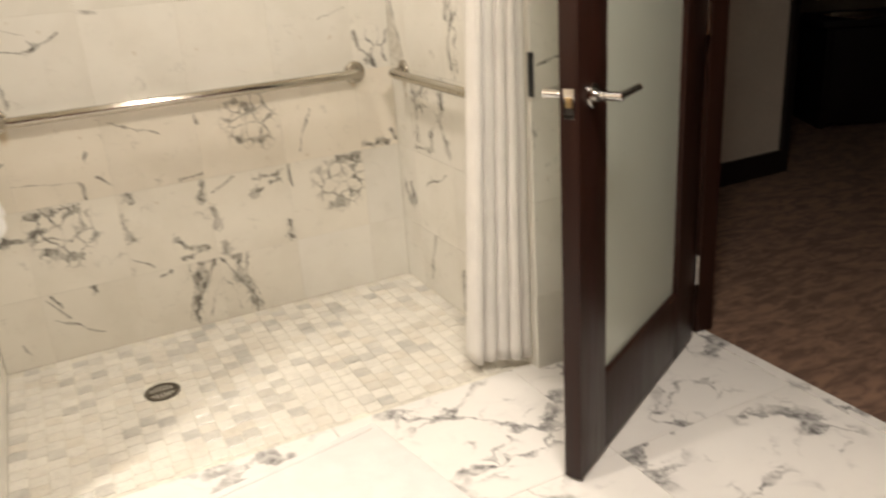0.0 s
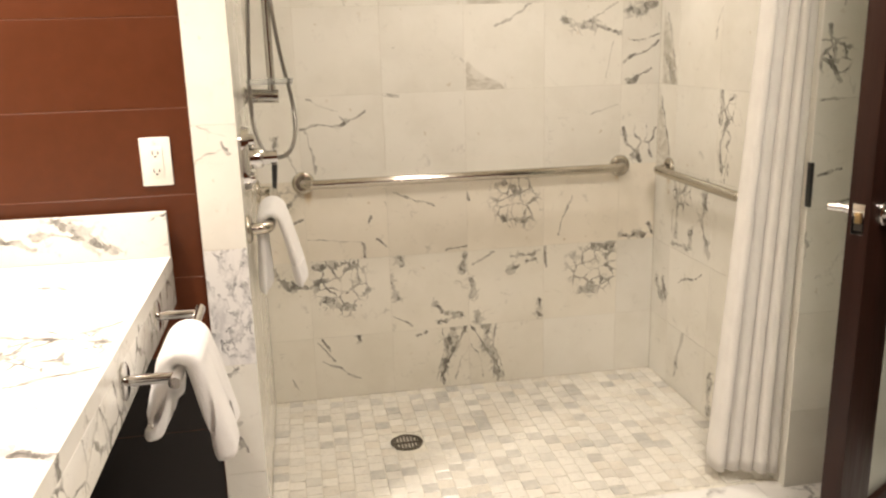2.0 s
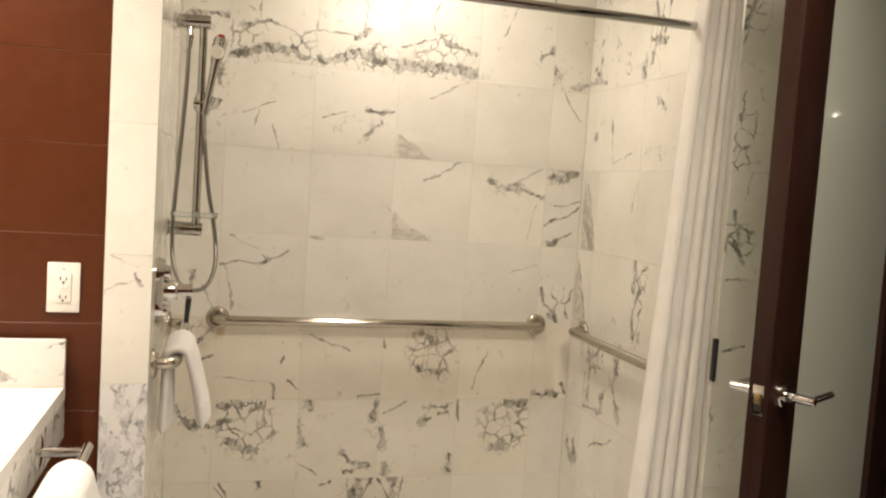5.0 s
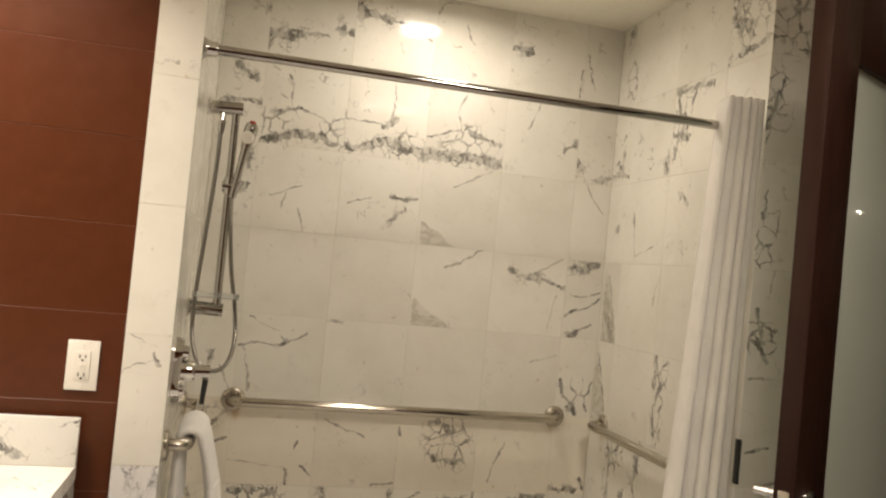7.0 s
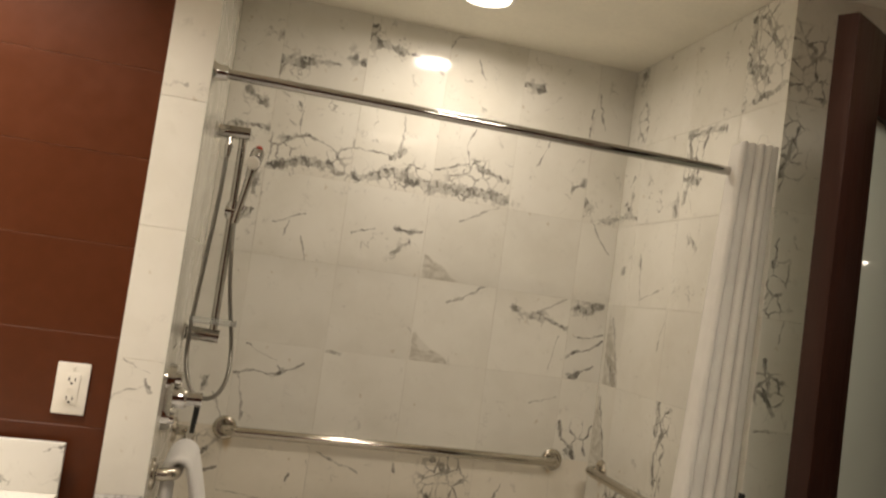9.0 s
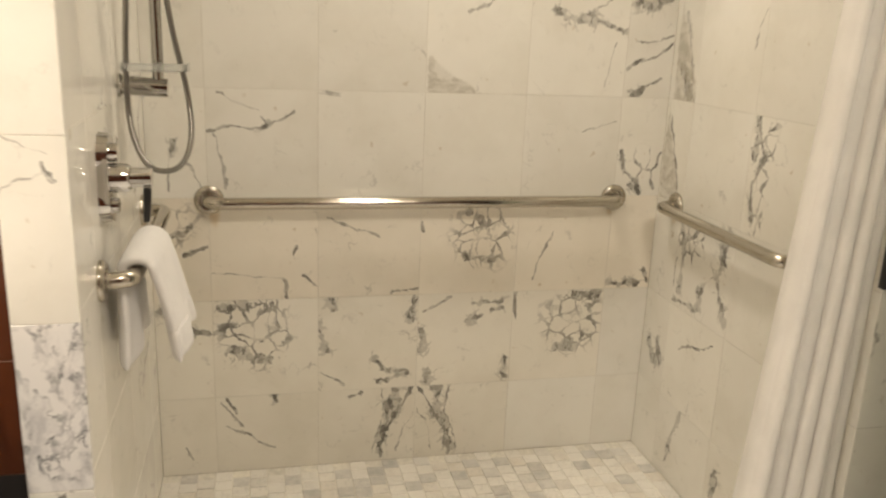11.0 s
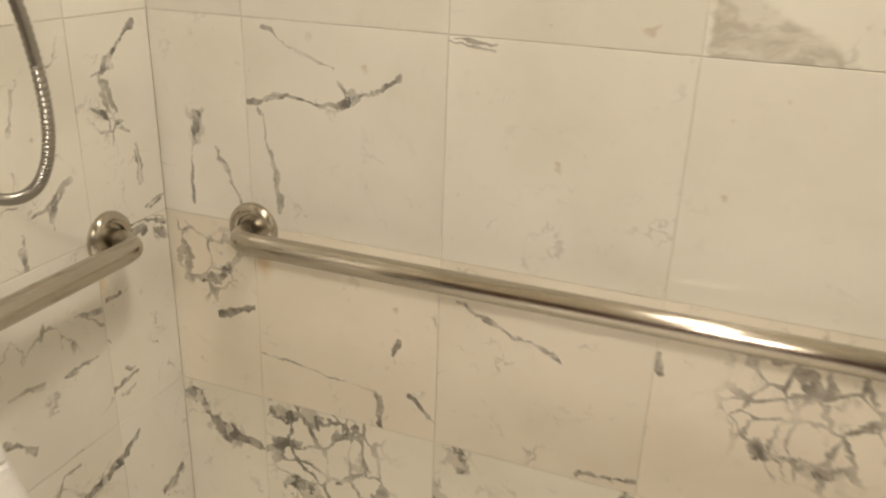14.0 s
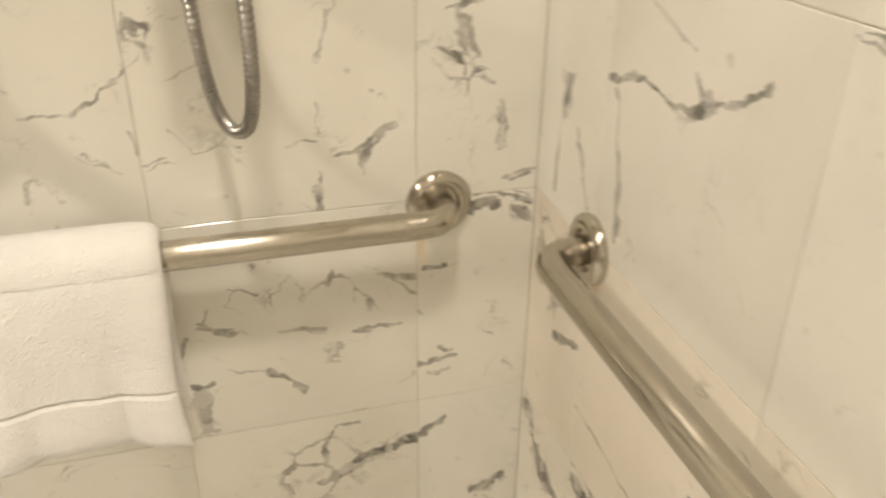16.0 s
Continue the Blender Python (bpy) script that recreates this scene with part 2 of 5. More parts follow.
def floor_marble():
    """White slab marble with grey veins that close round large pale pebbles."""
    m, t, b = nodes_of("marble_floor")
    co = t.nodes.new("ShaderNodeTexCoord").outputs["Object"]
    rnd = t.nodes.new("ShaderNodeObjectInfo").outputs["Random"]
    off = t.nodes.new("ShaderNodeCombineXYZ")
    t.links.new(math_node(t, "MULTIPLY", rnd, 41.0), off.inputs[0])
    t.links.new(math_node(t, "MULTIPLY", rnd, 29.0), off.inputs[2])
    p = vec_node(t, "ADD", co, off.outputs[0])
    wide = vec_node(t, "SUBTRACT", noise_node(t, p, 3.2, 3, 0.55, colour=True), (0.5, 0.5, 0.5))
    mid = vec_node(t, "SUBTRACT", noise_node(t, p, 14.0, 4, 0.6, colour=True), (0.5, 0.5, 0.5))
    q = vec_node(t, "ADD", vec_node(t, "ADD", p, vec_node(t, "SCALE", wide, scale=0.22)), vec_node(t, "SCALE", mid, scale=0.075))
    q = vec_node(t, "MULTIPLY", q, (0.75, 1, 1.3))
    gate = ramp(t, noise_node(t, p, 3.6, 3), 0.43, 0.57, 0.0, 1.0)
    vein = None
    for scale, lo, hi, dark in ((3.6, 0.012, 0.17, 0.95), (9.0, 0.01, 0.13, 0.75)):
        cells = t.nodes.new("ShaderNodeTexVoronoi")
        cells.feature = "DISTANCE_TO_EDGE"
        cells.inputs["Scale"].default_value = scale
        t.links.new(q, cells.inputs["Vector"])
        width = ramp(t, noise_node(t, p, 7.0 + scale, 4, 0.65), 0.40, 0.68, lo, hi)
        edge = math_node(t, "SUBTRACT", 1.0, math_node(t, "DIVIDE", cells.outputs["Distance"], width), True)
        edge = math_node(t, "MULTIPLY", ramp(t, edge, 0.05, 0.6), math_node(t, "MULTIPLY", gate, dark))
        edge = math_node(t, "MULTIPLY", edge, ramp(t, noise_node(t, p, 38.0, 4, 0.65), 0.34, 0.6, 0.35, 1.0))
        vein = edge if vein is None else math_node(t, "MAXIMUM", vein, math_node(t, "MULTIPLY", edge, ramp(t, noise_node(t, p, 5.2, 2), 0.46, 0.6)))
    haze = math_node(t, "MULTIPLY", ramp(t, noise_node(t, q, 8.0, 4, 0.6), 0.55, 0.75, 0, 0.30), gate)
    ground = mix(t, ramp(t, noise_node(t, q, 3.0, 4), 0.35, 0.75), (0.82, 0.80, 0.765), (0.76, 0.74, 0.71))
    ground = mix(t, haze, ground, (0.50, 0.49, 0.48))
    t.links.new(mix(t, vein, ground, mix(t, ramp(t, noise_node(t, p, 42.0, 4, 0.6), 0.4, 0.62), (0.12, 0.115, 0.115), (0.33, 0.32, 0.315))), b.inputs["Base Color"])
    t.links.new(ramp(t, noise_node(t, p, 12.0, 3), 0.3, 0.7, 0.11, 0.22), b.inputs["Roughness"])
    bump(t, b, noise_node(t, p, 7.0, 2), 0.06, 0.002)
    return m


def wood(name, colour, rough=0.35, grain=(2, 60, 60)):
    m, t, b = nodes_of(name)
    co = t.nodes.new("ShaderNodeTexCoord").outputs["Object"]
    s = vec_node(t, "MULTIPLY", co, grain)
    g = noise_node(t, s, 1.6, 5, 0.6, 0.6)
    big = noise_node(t, co, 2.5, 2)
    f = math_node(t, "ADD", math_node(t, "MULTIPLY", g, 0.7), math_node(t, "MULTIPLY", big, 0.3))
    t.links.new(mix(t, ramp(t, f, 0.3, 0.7), tuple(c * 0.72 for c in colour), tuple(c * 1.2 for c in colour)), b.inputs["Base Color"])
    t.links.new(ramp(t, g, 0.3, 0.7, rough - 0.06, rough + 0.08), b.inputs["Roughness"])
    b.inputs["Specular IOR Level"].default_value = 0.25
    bump(t, b, g, 0.08, 0.0004)
    return m


def metal(name, colour, rough, brushed=0.0):
    m, t, b = nodes_of(name)
    co = t.nodes.new("ShaderNodeTexCoord").outputs["Object"]
    n = noise_node(t, co, 40.0, 3)
    t.links.new(ramp(t, n, 0.3, 0.7, max(0.02, rough - 0.02), rough + 0.02), b.inputs["Roughness"])
    spots = noise_node(t, co, 24.0, 4)
    t.links.new(mix(t, ramp(t, spots, 0.5, 0.8, 0, 0.05), colour, tuple(c * 0.8 for c in colour)), b.inputs["Base Color"])
    b.inputs["Metallic"].default_value = 1
    if brushed:
        around = t.nodes.new("ShaderNodeTangent")
        around.direction_type, around.axis = "RADIAL", "X"
        t.links.new(around.outputs[0], b.inputs["Tangent"])
        b.inputs["Anisotropic"].default_value = brushed
    return m


def cloth(name, colour, scale=420.0, relief=0.6):
    m, t, b = nodes_of(name)
    co = t.nodes.new("ShaderNodeTexCoord").outputs["Object"]
    v = t.nodes.new("ShaderNodeTexVoronoi")
    v.inputs["Scale"].default_value = scale
    t.links.new(co, v.inputs["Vector"])
    big = noise_node(t, co, 12.0, 3)
    t.links.new(mix(t, ramp(t, big, 0.3, 0.7), tuple(c * 0.93 for c in colour), colour), b.inputs["Base Color"])
    b.inputs["Roughness"].default_value = 0.95
    b.inputs["Sheen Weight"].default_value = 0.25
    h = math_node(t, "ADD", math_node(t, "MULTIPLY", v.outputs["Distance"], 0.5), noise_node(t, co, 60.0, 3))
    bump(t, b, h, relief, 0.002)
    return m


def carpet_material():
    m, t, b = nodes_of("carpet")
    co = t.nodes.new("ShaderNodeTexCoord").outputs["Object"]
    n = noise_node(t, co, 220.0, 3)
    w = noise_node(t, vec_node(t, "MULTIPLY", co, (9, 26, 1)), 1.0, 3, 0.6, 1.0)
    t.links.new(mix(t, ramp(t, w, 0.35, 0.65), (0.125, 0.074, 0.052), (0.25, 0.150, 0.100)), b.inputs["Base Color"])
    b.inputs["Roughness"].default_value = 1
    bump(t, b, math_node(t, "ADD", n, w), 0.8, 0.006)
    return m


def mosaic_material():
    m, t, b = nodes_of("mosaic_marble")
    co = t.nodes.new("ShaderNodeTexCoord").outputs["Object"]
    rnd = t.nodes.new("ShaderNodeObjectInfo").outputs["Random"]
    isl = t.nodes.new("ShaderNodeNewGeometry").outputs["Random Per Island"]
    r = math_node(t, "FRACT", math_node(t, "ADD", rnd, math_node(t, "MULTIPLY", isl, 7.31)))
    off = t.nodes.new("ShaderNodeCombineXYZ")
    t.links.new(math_node(t, "MULTIPLY", r, 91.0), off.inputs[0])
    p = vec_node(t, "ADD", co, off.outputs[0])
    r2 = math_node(t, "FRACT", math_node(t, "MULTIPLY", r, 13.7))
    cloud = ramp(t, noise_node(t, p, 30.0, 4, 0.6), 0.35, 0.65, 0.55, 1.0)
    grey = math_node(t, "MULTIPLY", ramp(t, r, 0.66, 1.0, 0.0, 0.75), cloud)
    warm = math_node(t, "MULTIPLY", ramp(t, r2, 0.55, 1.0, 0.0, 0.5), cloud)
    base = mix(t, noise_node(t, p, 8.0, 3), (0.78, 0.755, 0.69), (0.67, 0.64, 0.57))
    base = mix(t, warm, base, (0.50, 0.44, 0.345))
    line = math_node(t, "ABSOLUTE", math_node(t, "SUBTRACT", noise_node(t, p, 16.0, 4, 0.6, 1.2), 0.5))
    base = mix(t, ramp(t, line, 0.0, 0.02, 0.45, 0), base, (0.42, 0.40, 0.36))
    t.links.new(mix(t, grey, base, (0.36, 0.355, 0.335)), b.inputs["Base Color"])
    t.links.new(ramp(t, r2, 0.0, 1.0, 0.20, 0.42), b.inputs["Roughness"])
    bump(t, b, noise_node(t, p, 30.0, 3), 0.15, 0.001)
    return m


def frosted():
    m, t, b = nodes_of("frosted_glass")
    co = t.nodes.new("ShaderNodeTexCoord").outputs["Object"]
    cloud = noise_node(t, co, 3.0, 2)
    t.links.new(mix(t, cloud, (0.56, 0.61, 0.54), (0.60, 0.65, 0.575)), b.inputs["Base Color"])
    b.inputs["Transmission Weight"].default_value = 0.12
    b.inputs["Roughness"].default_value = 0.30
    b.inputs["Coat Weight"].default_value, b.inputs["Coat Roughness"].default_value = 0.35, 0.03
    return m


def clear(name, colour=(0.9, 0.92, 0.9), rough=0.08):
    m, t, b = nodes_of(name)
    b.inputs["Base Color"].default_value = (*colour, 1)
    b.inputs["Transmission Weight"].default_value = 0.8
    b.inputs["Roughness"].default_value = rough
    return m


def glow(name, colour, strength):
    m, t, b = nodes_of(name)
    b.inputs["Emission Color"].default_value = (*colour, 1)
    b.inputs["Emission Strength"].default_value = strength
    return m


M_CLEAN = marble("marble_pale", wisps=0.15)
M_SOME = marble("marble_veined", wisps=0.4)
M_SMOKY = smoky_marble()
M_BUSY = marble("marble_upper", wisps=0.95)
M_FLOOR = floor_marble()
M_COUNTER = marble("marble_counter", rings=((-0.12, -0.62, 0.12), (-0.30, -1.00, 0.16)), strokes=((-0.02, -0.50, -0.22, -0.66, 0.010), (-0.01, -0.72, -0.34, -0.84, 0.012), (-0.60, -0.42, -0.02, -0.60, 0.012), (-0.30, -0.20, -0.18, -0.24, 0.02), (-0.55, -0.85, 0.0, -1.02, 0.02), (-0.40, -0.95, -0.05, -1.20, 0.010)), wisps=1.0, polish=0.10, tint=(1.03, 1.04, 1.07), lying=True)
M_APRON = marble("marble_apron", rings=((0.0, 0.79, 0.06),), wisps=1.0, polish=0.10, tint=(1.03, 1.04, 1.07), cell=14.0)
M_SPLASH = marble("marble_splash", strokes=((-0.24, 0.955, -0.13, 0.885, 0.03), (-0.30, 0.93, -0.20, 0.915, 0.014), (-0.42, 0.94, -0.30, 0.90, 0.012)), wisps=1.0, polish=0.10, tint=(1.03, 1.04, 1.07))
M_GROUT = plain("grout", (0.64, 0.61, 0.53), 0.85, vary=0.1, scale=60)
M_CEILING = plain("ceiling_paint", (0.85, 0.81, 0.70), 0.7, vary=0.02, scale=50, relief=0.05)
M_PAINT = plain("wall_paint", (0.62, 0.55, 0.46), 0.7, vary=0.03, scale=40, relief=0.1)
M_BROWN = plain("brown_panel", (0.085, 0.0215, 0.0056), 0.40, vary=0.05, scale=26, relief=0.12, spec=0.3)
# paler than the boards: the highlight along their edges is put into this colour
M_SEAM = plain("panel_seam", (0.20, 0.085, 0.045), 0.6)
M_DOOR = wood("dark_wood", (0.026, 0.0098, 0.0065), 0.36, (60, 60, 3))
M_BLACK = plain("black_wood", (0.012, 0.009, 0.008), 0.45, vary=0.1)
M_STEEL = metal("satin_steel", (0.50, 0.465, 0.40), 0.19, 0.92)
M_CHROME = metal("chrome", (0.62, 0.61, 0.59), 0.06)
M_DARKCHROME = plain("dark_rubber", (0.02, 0.02, 0.02), 0.35, vary=0.1)
M_BRONZE = metal("dark_bronze", (0.14, 0.125, 0.10), 0.38)
M_TOWEL = cloth("white_terry", (0.80, 0.785, 0.765), 420.0, 0.9)
M_CURTAIN = cloth("curtain_cloth", (0.93, 0.905, 0.865), 900.0, 0.12)
sheer = M_CURTAIN.node_tree
through_light, both = sheer.nodes.new("ShaderNodeBsdfTranslucent"), sheer.nodes.new("ShaderNodeMixShader")
through_light.inputs["Color"].default_value = (0.93, 0.90, 0.85, 1)
both.inputs[0].default_value = 0.24
sheer.links.new(sheer.nodes["Principled BSDF"].outputs[0], both.inputs[1])
sheer.links.new(through_light.outputs[0], both.inputs[2])
sheer.links.new(both.outputs[0], sheer.nodes["Material Output"].inputs["Surface"])
M_PLASTIC = plain("white_plastic", (0.82, 0.79, 0.72), 0.35, vary=0.02)
M_SLOT = plain("slot_dark", (0.03, 0.025, 0.02), 0.6)
M_CERAMIC = plain("white_ceramic", (0.85, 0.84, 0.80), 0.12, vary=0.01, relief=0)
M_CARPET = carpet_material()
M_MOSAIC = mosaic_material()
M_FROST = frosted()
M_ACRYLIC = clear("clear_acrylic")
M_LENS = glow("lamp_lens", (1.0, 0.86, 0.66), 14.0)
M_BULB = glow("lamp_bulb", (1.0, 0.88, 0.70), 90.0)
M_SHOWER = metal("shower_chrome", (0.47, 0.455, 0.43), 0.06)
M_HOSE = metal("hose_metal", (0.32, 0.31, 0.285), 0.30)
# colour of the red reflection at the wand's tip
M_RED_GLINT = plain("red_glint", (0.42, 0.05, 0.03), 0.25, vary=0.03)
M_BRASS = metal("worn_brass", (0.55, 0.40, 0.20), 0.3)


# ---- shapes ----
def box(bm, x0, x1, y0, y1, z0, z1, bevel=0.0):
    made = bmesh.ops.create_cube(bm, size=1)["verts"]
    bmesh.ops.scale(bm, vec=(x1 - x0, y1 - y0, z1 - z0), verts=made)
    bmesh.ops.translate(bm, vec=((x0 + x1) / 2, (y0 + y1) / 2, (z0 + z1) / 2), verts=made)
    if bevel:
        edges = list({e for v in made for e in v.link_edges})
        bmesh.ops.bevel(bm, geom=edges, offset=bevel, segments=2, affect="EDGES", profile=0.6)
    return bm


def boxed(*sizes, bevel=0.0):
    return box(bmesh.new(), *sizes, bevel=bevel)


def cone(bm, a, b, r0, r1, n=24):
    """A round bar from a to b."""
    a, b = Vector(a), Vector(b)
    made = bmesh.ops.create_cone(bm, cap_ends=True, segments=n, radius1=r0, radius2=r1, depth=(b - a).length)["verts"]
    turn = (b - a).to_track_quat("Z", "Y").to_matrix().to_4x4()
    bmesh.ops.transform(bm, matrix=Matrix.Translation((a + b) / 2) @ turn, verts=made)
    return bm


def lathe(profile, n=40, m=None):
    """A solid of revolution about z from (radius, height) pairs."""
    bm = bmesh.new()
    rings = []
    for r, z in profile:
        if r < 1e-6:
            rings.append([bm.verts.new((0, 0, z))])
        else:
            rings.append([bm.verts.new((r * math.cos(2 * math.pi * k / n), r * math.sin(2 * math.pi * k / n), z)) for k in range(n)])
    for a, b in zip(rings, rings[1:]):
        for k in range(n):
            j = (k + 1) % n
            if len(a) == 1 and len(b) > 1:
                bm.faces.new((a[0], b[k], b[j]))
            elif len(b) == 1 and len(a) > 1:
                bm.faces.new((a[k], a[j], b[0]))
            elif len(a) > 1:
                bm.faces.new((a[k], a[j], b[j], b[k]))
    bmesh.ops.recalc_face_normals(bm, faces=bm.faces)
    if m is not None:
        bmesh.ops.transform(bm, matrix=m, verts=bm.verts)
    return bm


def spline(points, steps=8):
    out = []
    pts = [Vector(p) for p in points]
    pts = [2 * pts[0] - pts[1]] + pts + [2 * pts[-1] - pts[-2]]
    for a, b, c, d in zip(pts, pts[1:], pts[2:], pts[3:]):
        for k in range(steps):
            s = k / steps
            out.append(0.5 * (2 * b + (c - a) * s + (2 * a - 5 * b + 4 * c - d) * s * s + (3 * b - a - 3 * c + d) * s ** 3))
    return out + [pts[-2]]


def tube(path, radius, n=14, ridge=0.0):
    """A tube along a path; ridge: how deep its winding stands out."""
    bm = bmesh.new()
    rings, side = [], None
    for k, p in enumerate(path):
        way = (path[min(k + 1, len(path) - 1)] - path[max(k - 1, 0)]).normalized()
        side = way.orthogonal().normalized() if side is None else (side - way * side.dot(way)).normalized()
        up = way.cross(side)
        r = radius * (1 + (ridge if k % 2 else -ridge))
        rings.append([bm.verts.new(p + r * (math.cos(2 * math.pi * j / n) * side + math.sin(2 * math.pi * j / n) * up)) for j in range(n)])
    for a, b in zip(rings, rings[1:]):
        for j in range(n):
            bm.faces.new((a[j], a[(j + 1) % n], b[(j + 1) % n], b[j]))
    bm.faces.new(rings[0][::-1])
    bm.faces.new(rings[-1])
    bmesh.ops.recalc_face_normals(bm, faces=bm.faces)
    return bm


def finish(name, bm, material, smooth):
    me = bpy.data.meshes.new(name)
    bm.to_mesh(me)
    bm.free()
    me.materials.append(material)
    for f in me.polygons:
        f.use_smooth = smooth
    return me


def smooth_by_angle(me, limit=35):
    me.set_sharp_from_angle(angle=radians(limit))


def part(name, bm, material, parent, label="", smooth=True):
    me = finish(name, bm, material, smooth)
    if smooth:
        smooth_by_angle(me)
    ob = new(name, me)
    ob.parent = parent
    return tagged(ob, label)


def thing(name, place, label, category, group="", turn=0.0):
    ob = new(name)
    ob.matrix_world = pose(*place, 0, 0, turn)
    ob.empty_display_size = 0.05
    return tagged(ob, label, category, group)


def structure(name, bm, material, label):
    me = finish(name, bm, material, False)
    return tagged(new(name, me), label, "", "", "structure")


def slab_mesh(w, h, d, material, bevel=0.0006):
    """A tile, its face to -y, its middle at the origin."""
    bm = boxed(-w / 2, w / 2, 0, d, -h / 2, h / 2)
    front = [e for e in bm.edges if all(v.co.y < 1e-6 for v in e.verts)]
    bmesh.ops.bevel(bm, geom=front, offset=bevel, segments=1, affect="EDGES")
    return finish("tile", bm, material, False)


TILES = {}


def tile(parent, m, w, h, d, material, name="tile"):
    key = (round(w, 4), round(h, 4), d, material.name)
    if key not in TILES:
        TILES[key] = slab_mesh(w, h, d, material)
    ob = new(name, TILES[key])
    ob.parent, ob.matrix_basis = parent, m
    return ob


# ---- the shower's and the bathroom's shell ----
W, DEPTH, T = 1.532, 0.98, 0.3048
XJ = [0.0] + [0.16 + T * i for i in range(5)] + [W]
ZJ = [0.0] + [0.25 + T * i for i in range(7)] + [CEIL]
YJ = [0.0, -0.155, -0.155 - T, -0.155 - 2 * T, -DEPTH]
GAP, THICK, SUNK = 0.0012, 0.010, 0.0012

floor = structure("floor", boxed(-0.9, 2.12, -3.7, 0.14, -0.12, -0.0030), M_GROUT, "cream grout bed under the marble floor")
wall_back = structure("wall_back", boxed(-0.14, W + 0.12, SUNK, 0.14, -0.02, CEIL), M_GROUT, "shower back wall clad in white marble tiles with grey veins")
wall_left = structure("wall_left", boxed(-0.09, -SUNK, -DEPTH + SUNK, 0.1, -0.02, CEIL), M_GROUT, "shower side wall clad in polished white marble tiles")
wall_right = structure("wall_right", boxed(W + SUNK, 2.12, -DEPTH + SUNK, 0.1, -0.02, CEIL), M_GROUT, "marble-clad shower side wall ending in a jamb")
wall_vanity = structure("wall_vanity", boxed(-0.9, -0.09, -DEPTH + 0.0132, 0.0, -0.02, CEIL), M_SEAM, "wall behind the brown panelling")
wall_mirror = structure("wall_mirror", boxed(-1.02, -0.9, -3.7, 0.0, -0.12, CEIL), M_PAINT, "plain beige wall along the vanity")
# rear wall is out of view; its brown gives the chrome dark reflections
wall_rear = structure("wall_rear", boxed(-1.02, 2.24, -3.82, -3.7, -0.12, CEIL), M_BROWN, "unseen wall behind the viewer, brown to darken reflections")
wall_door = structure("wall_door", boxed(2.12, 2.24, -3.7, -2.02, -0.12, CEIL), M_PAINT, "plain beige wall beside the doorway")
box_bm = boxed(2.12, 2.165, -2.02, -1.05, 2.14, CEIL)
box(box_bm, 2.12, 2.165, -1.05, 0.14, -0.12, CEIL)
structure("wall_doorway", box_bm, M_PAINT, "beige wall round and over the doorway")
structure("ceiling", boxed(-1.02, 2.24, -3.82, 0.14, CEIL, CEIL + 0.12), M_CEILING, "smooth cream painted ceiling")

# the bedroom beyond the doorway
structure("carpet", boxed(2.12, 7.2, -5.0, 3.4, -0.06, -0.004), M_CARPET, "dark brown patterned carpet in the unlit bedroom")
bed_bm = boxed(2.75, 3.78, 0.10, 0.22, 0.0, 2.6)
structure("wall_bedroom", bed_bm, M_PAINT, "beige wall end in the dark bedroom")
structure("trim", boxed(3.78, 3.83, 0.075, 0.225, 0.0, 2.6, bevel=0.003), M_BLACK, "dark wooden corner trim of the bedroom wall")
structure("baseboard", boxed(2.75, 3.79, 0.08, 0.10, -0.004, 0.12, bevel=0.003), M_BLACK, "dark wooden baseboard")
structure("wall_far", boxed(7.2, 7.3, -5.0, 3.4, -0.06, 2.6), M_PAINT, "far bedroom wall in the dark")
structure("wall_far_side", boxed(2.24, 7.3, 3.4, 3.5, -0.06, 2.6), M_PAINT, "bedroom side wall in the dark")
structure("wall_near_side", boxed(2.24, 7.3, -5.1, -5.0, -0.06, 2.6), M_PAINT, "bedroom side wall in the dark")
structure("wall_bath_side", boxed(2.12, 2.24, 0.14, 3.4, -0.06, 2.6), M_PAINT, "bedroom wall in the dark")
structure("wall_bath_rear", boxed(2.12, 2.24, -5.0, -3.7, -0.06, 2.6), M_PAINT, "bedroom wall in the dark")
structure("ceiling_bedroom", boxed(2.12, 7.3, -5.1, 3.5, 2.6, 2.7), M_CEILING, "bedroom ceiling in the dark")
jamb_bm = boxed(2.105, 2.172, -1.075, -1.05, 0, 2.12, bevel=0.003)
box(jamb_bm, 2.105, 2.172, -2.02, -1.98, 0, 2.12, 0.003)
box(jamb_bm, 2.105, 2.172, -1.98, -1.075, 2.112, 2.14, 0.003)
structure("door_frame", jamb_bm, M_DOOR, "dark stained wooden door frame")
structure("threshold", boxed(2.10, 2.14, -1.98, -1.075, -0.012, 0.004, bevel=0.002), M_FLOOR, "marble threshold at the carpet")


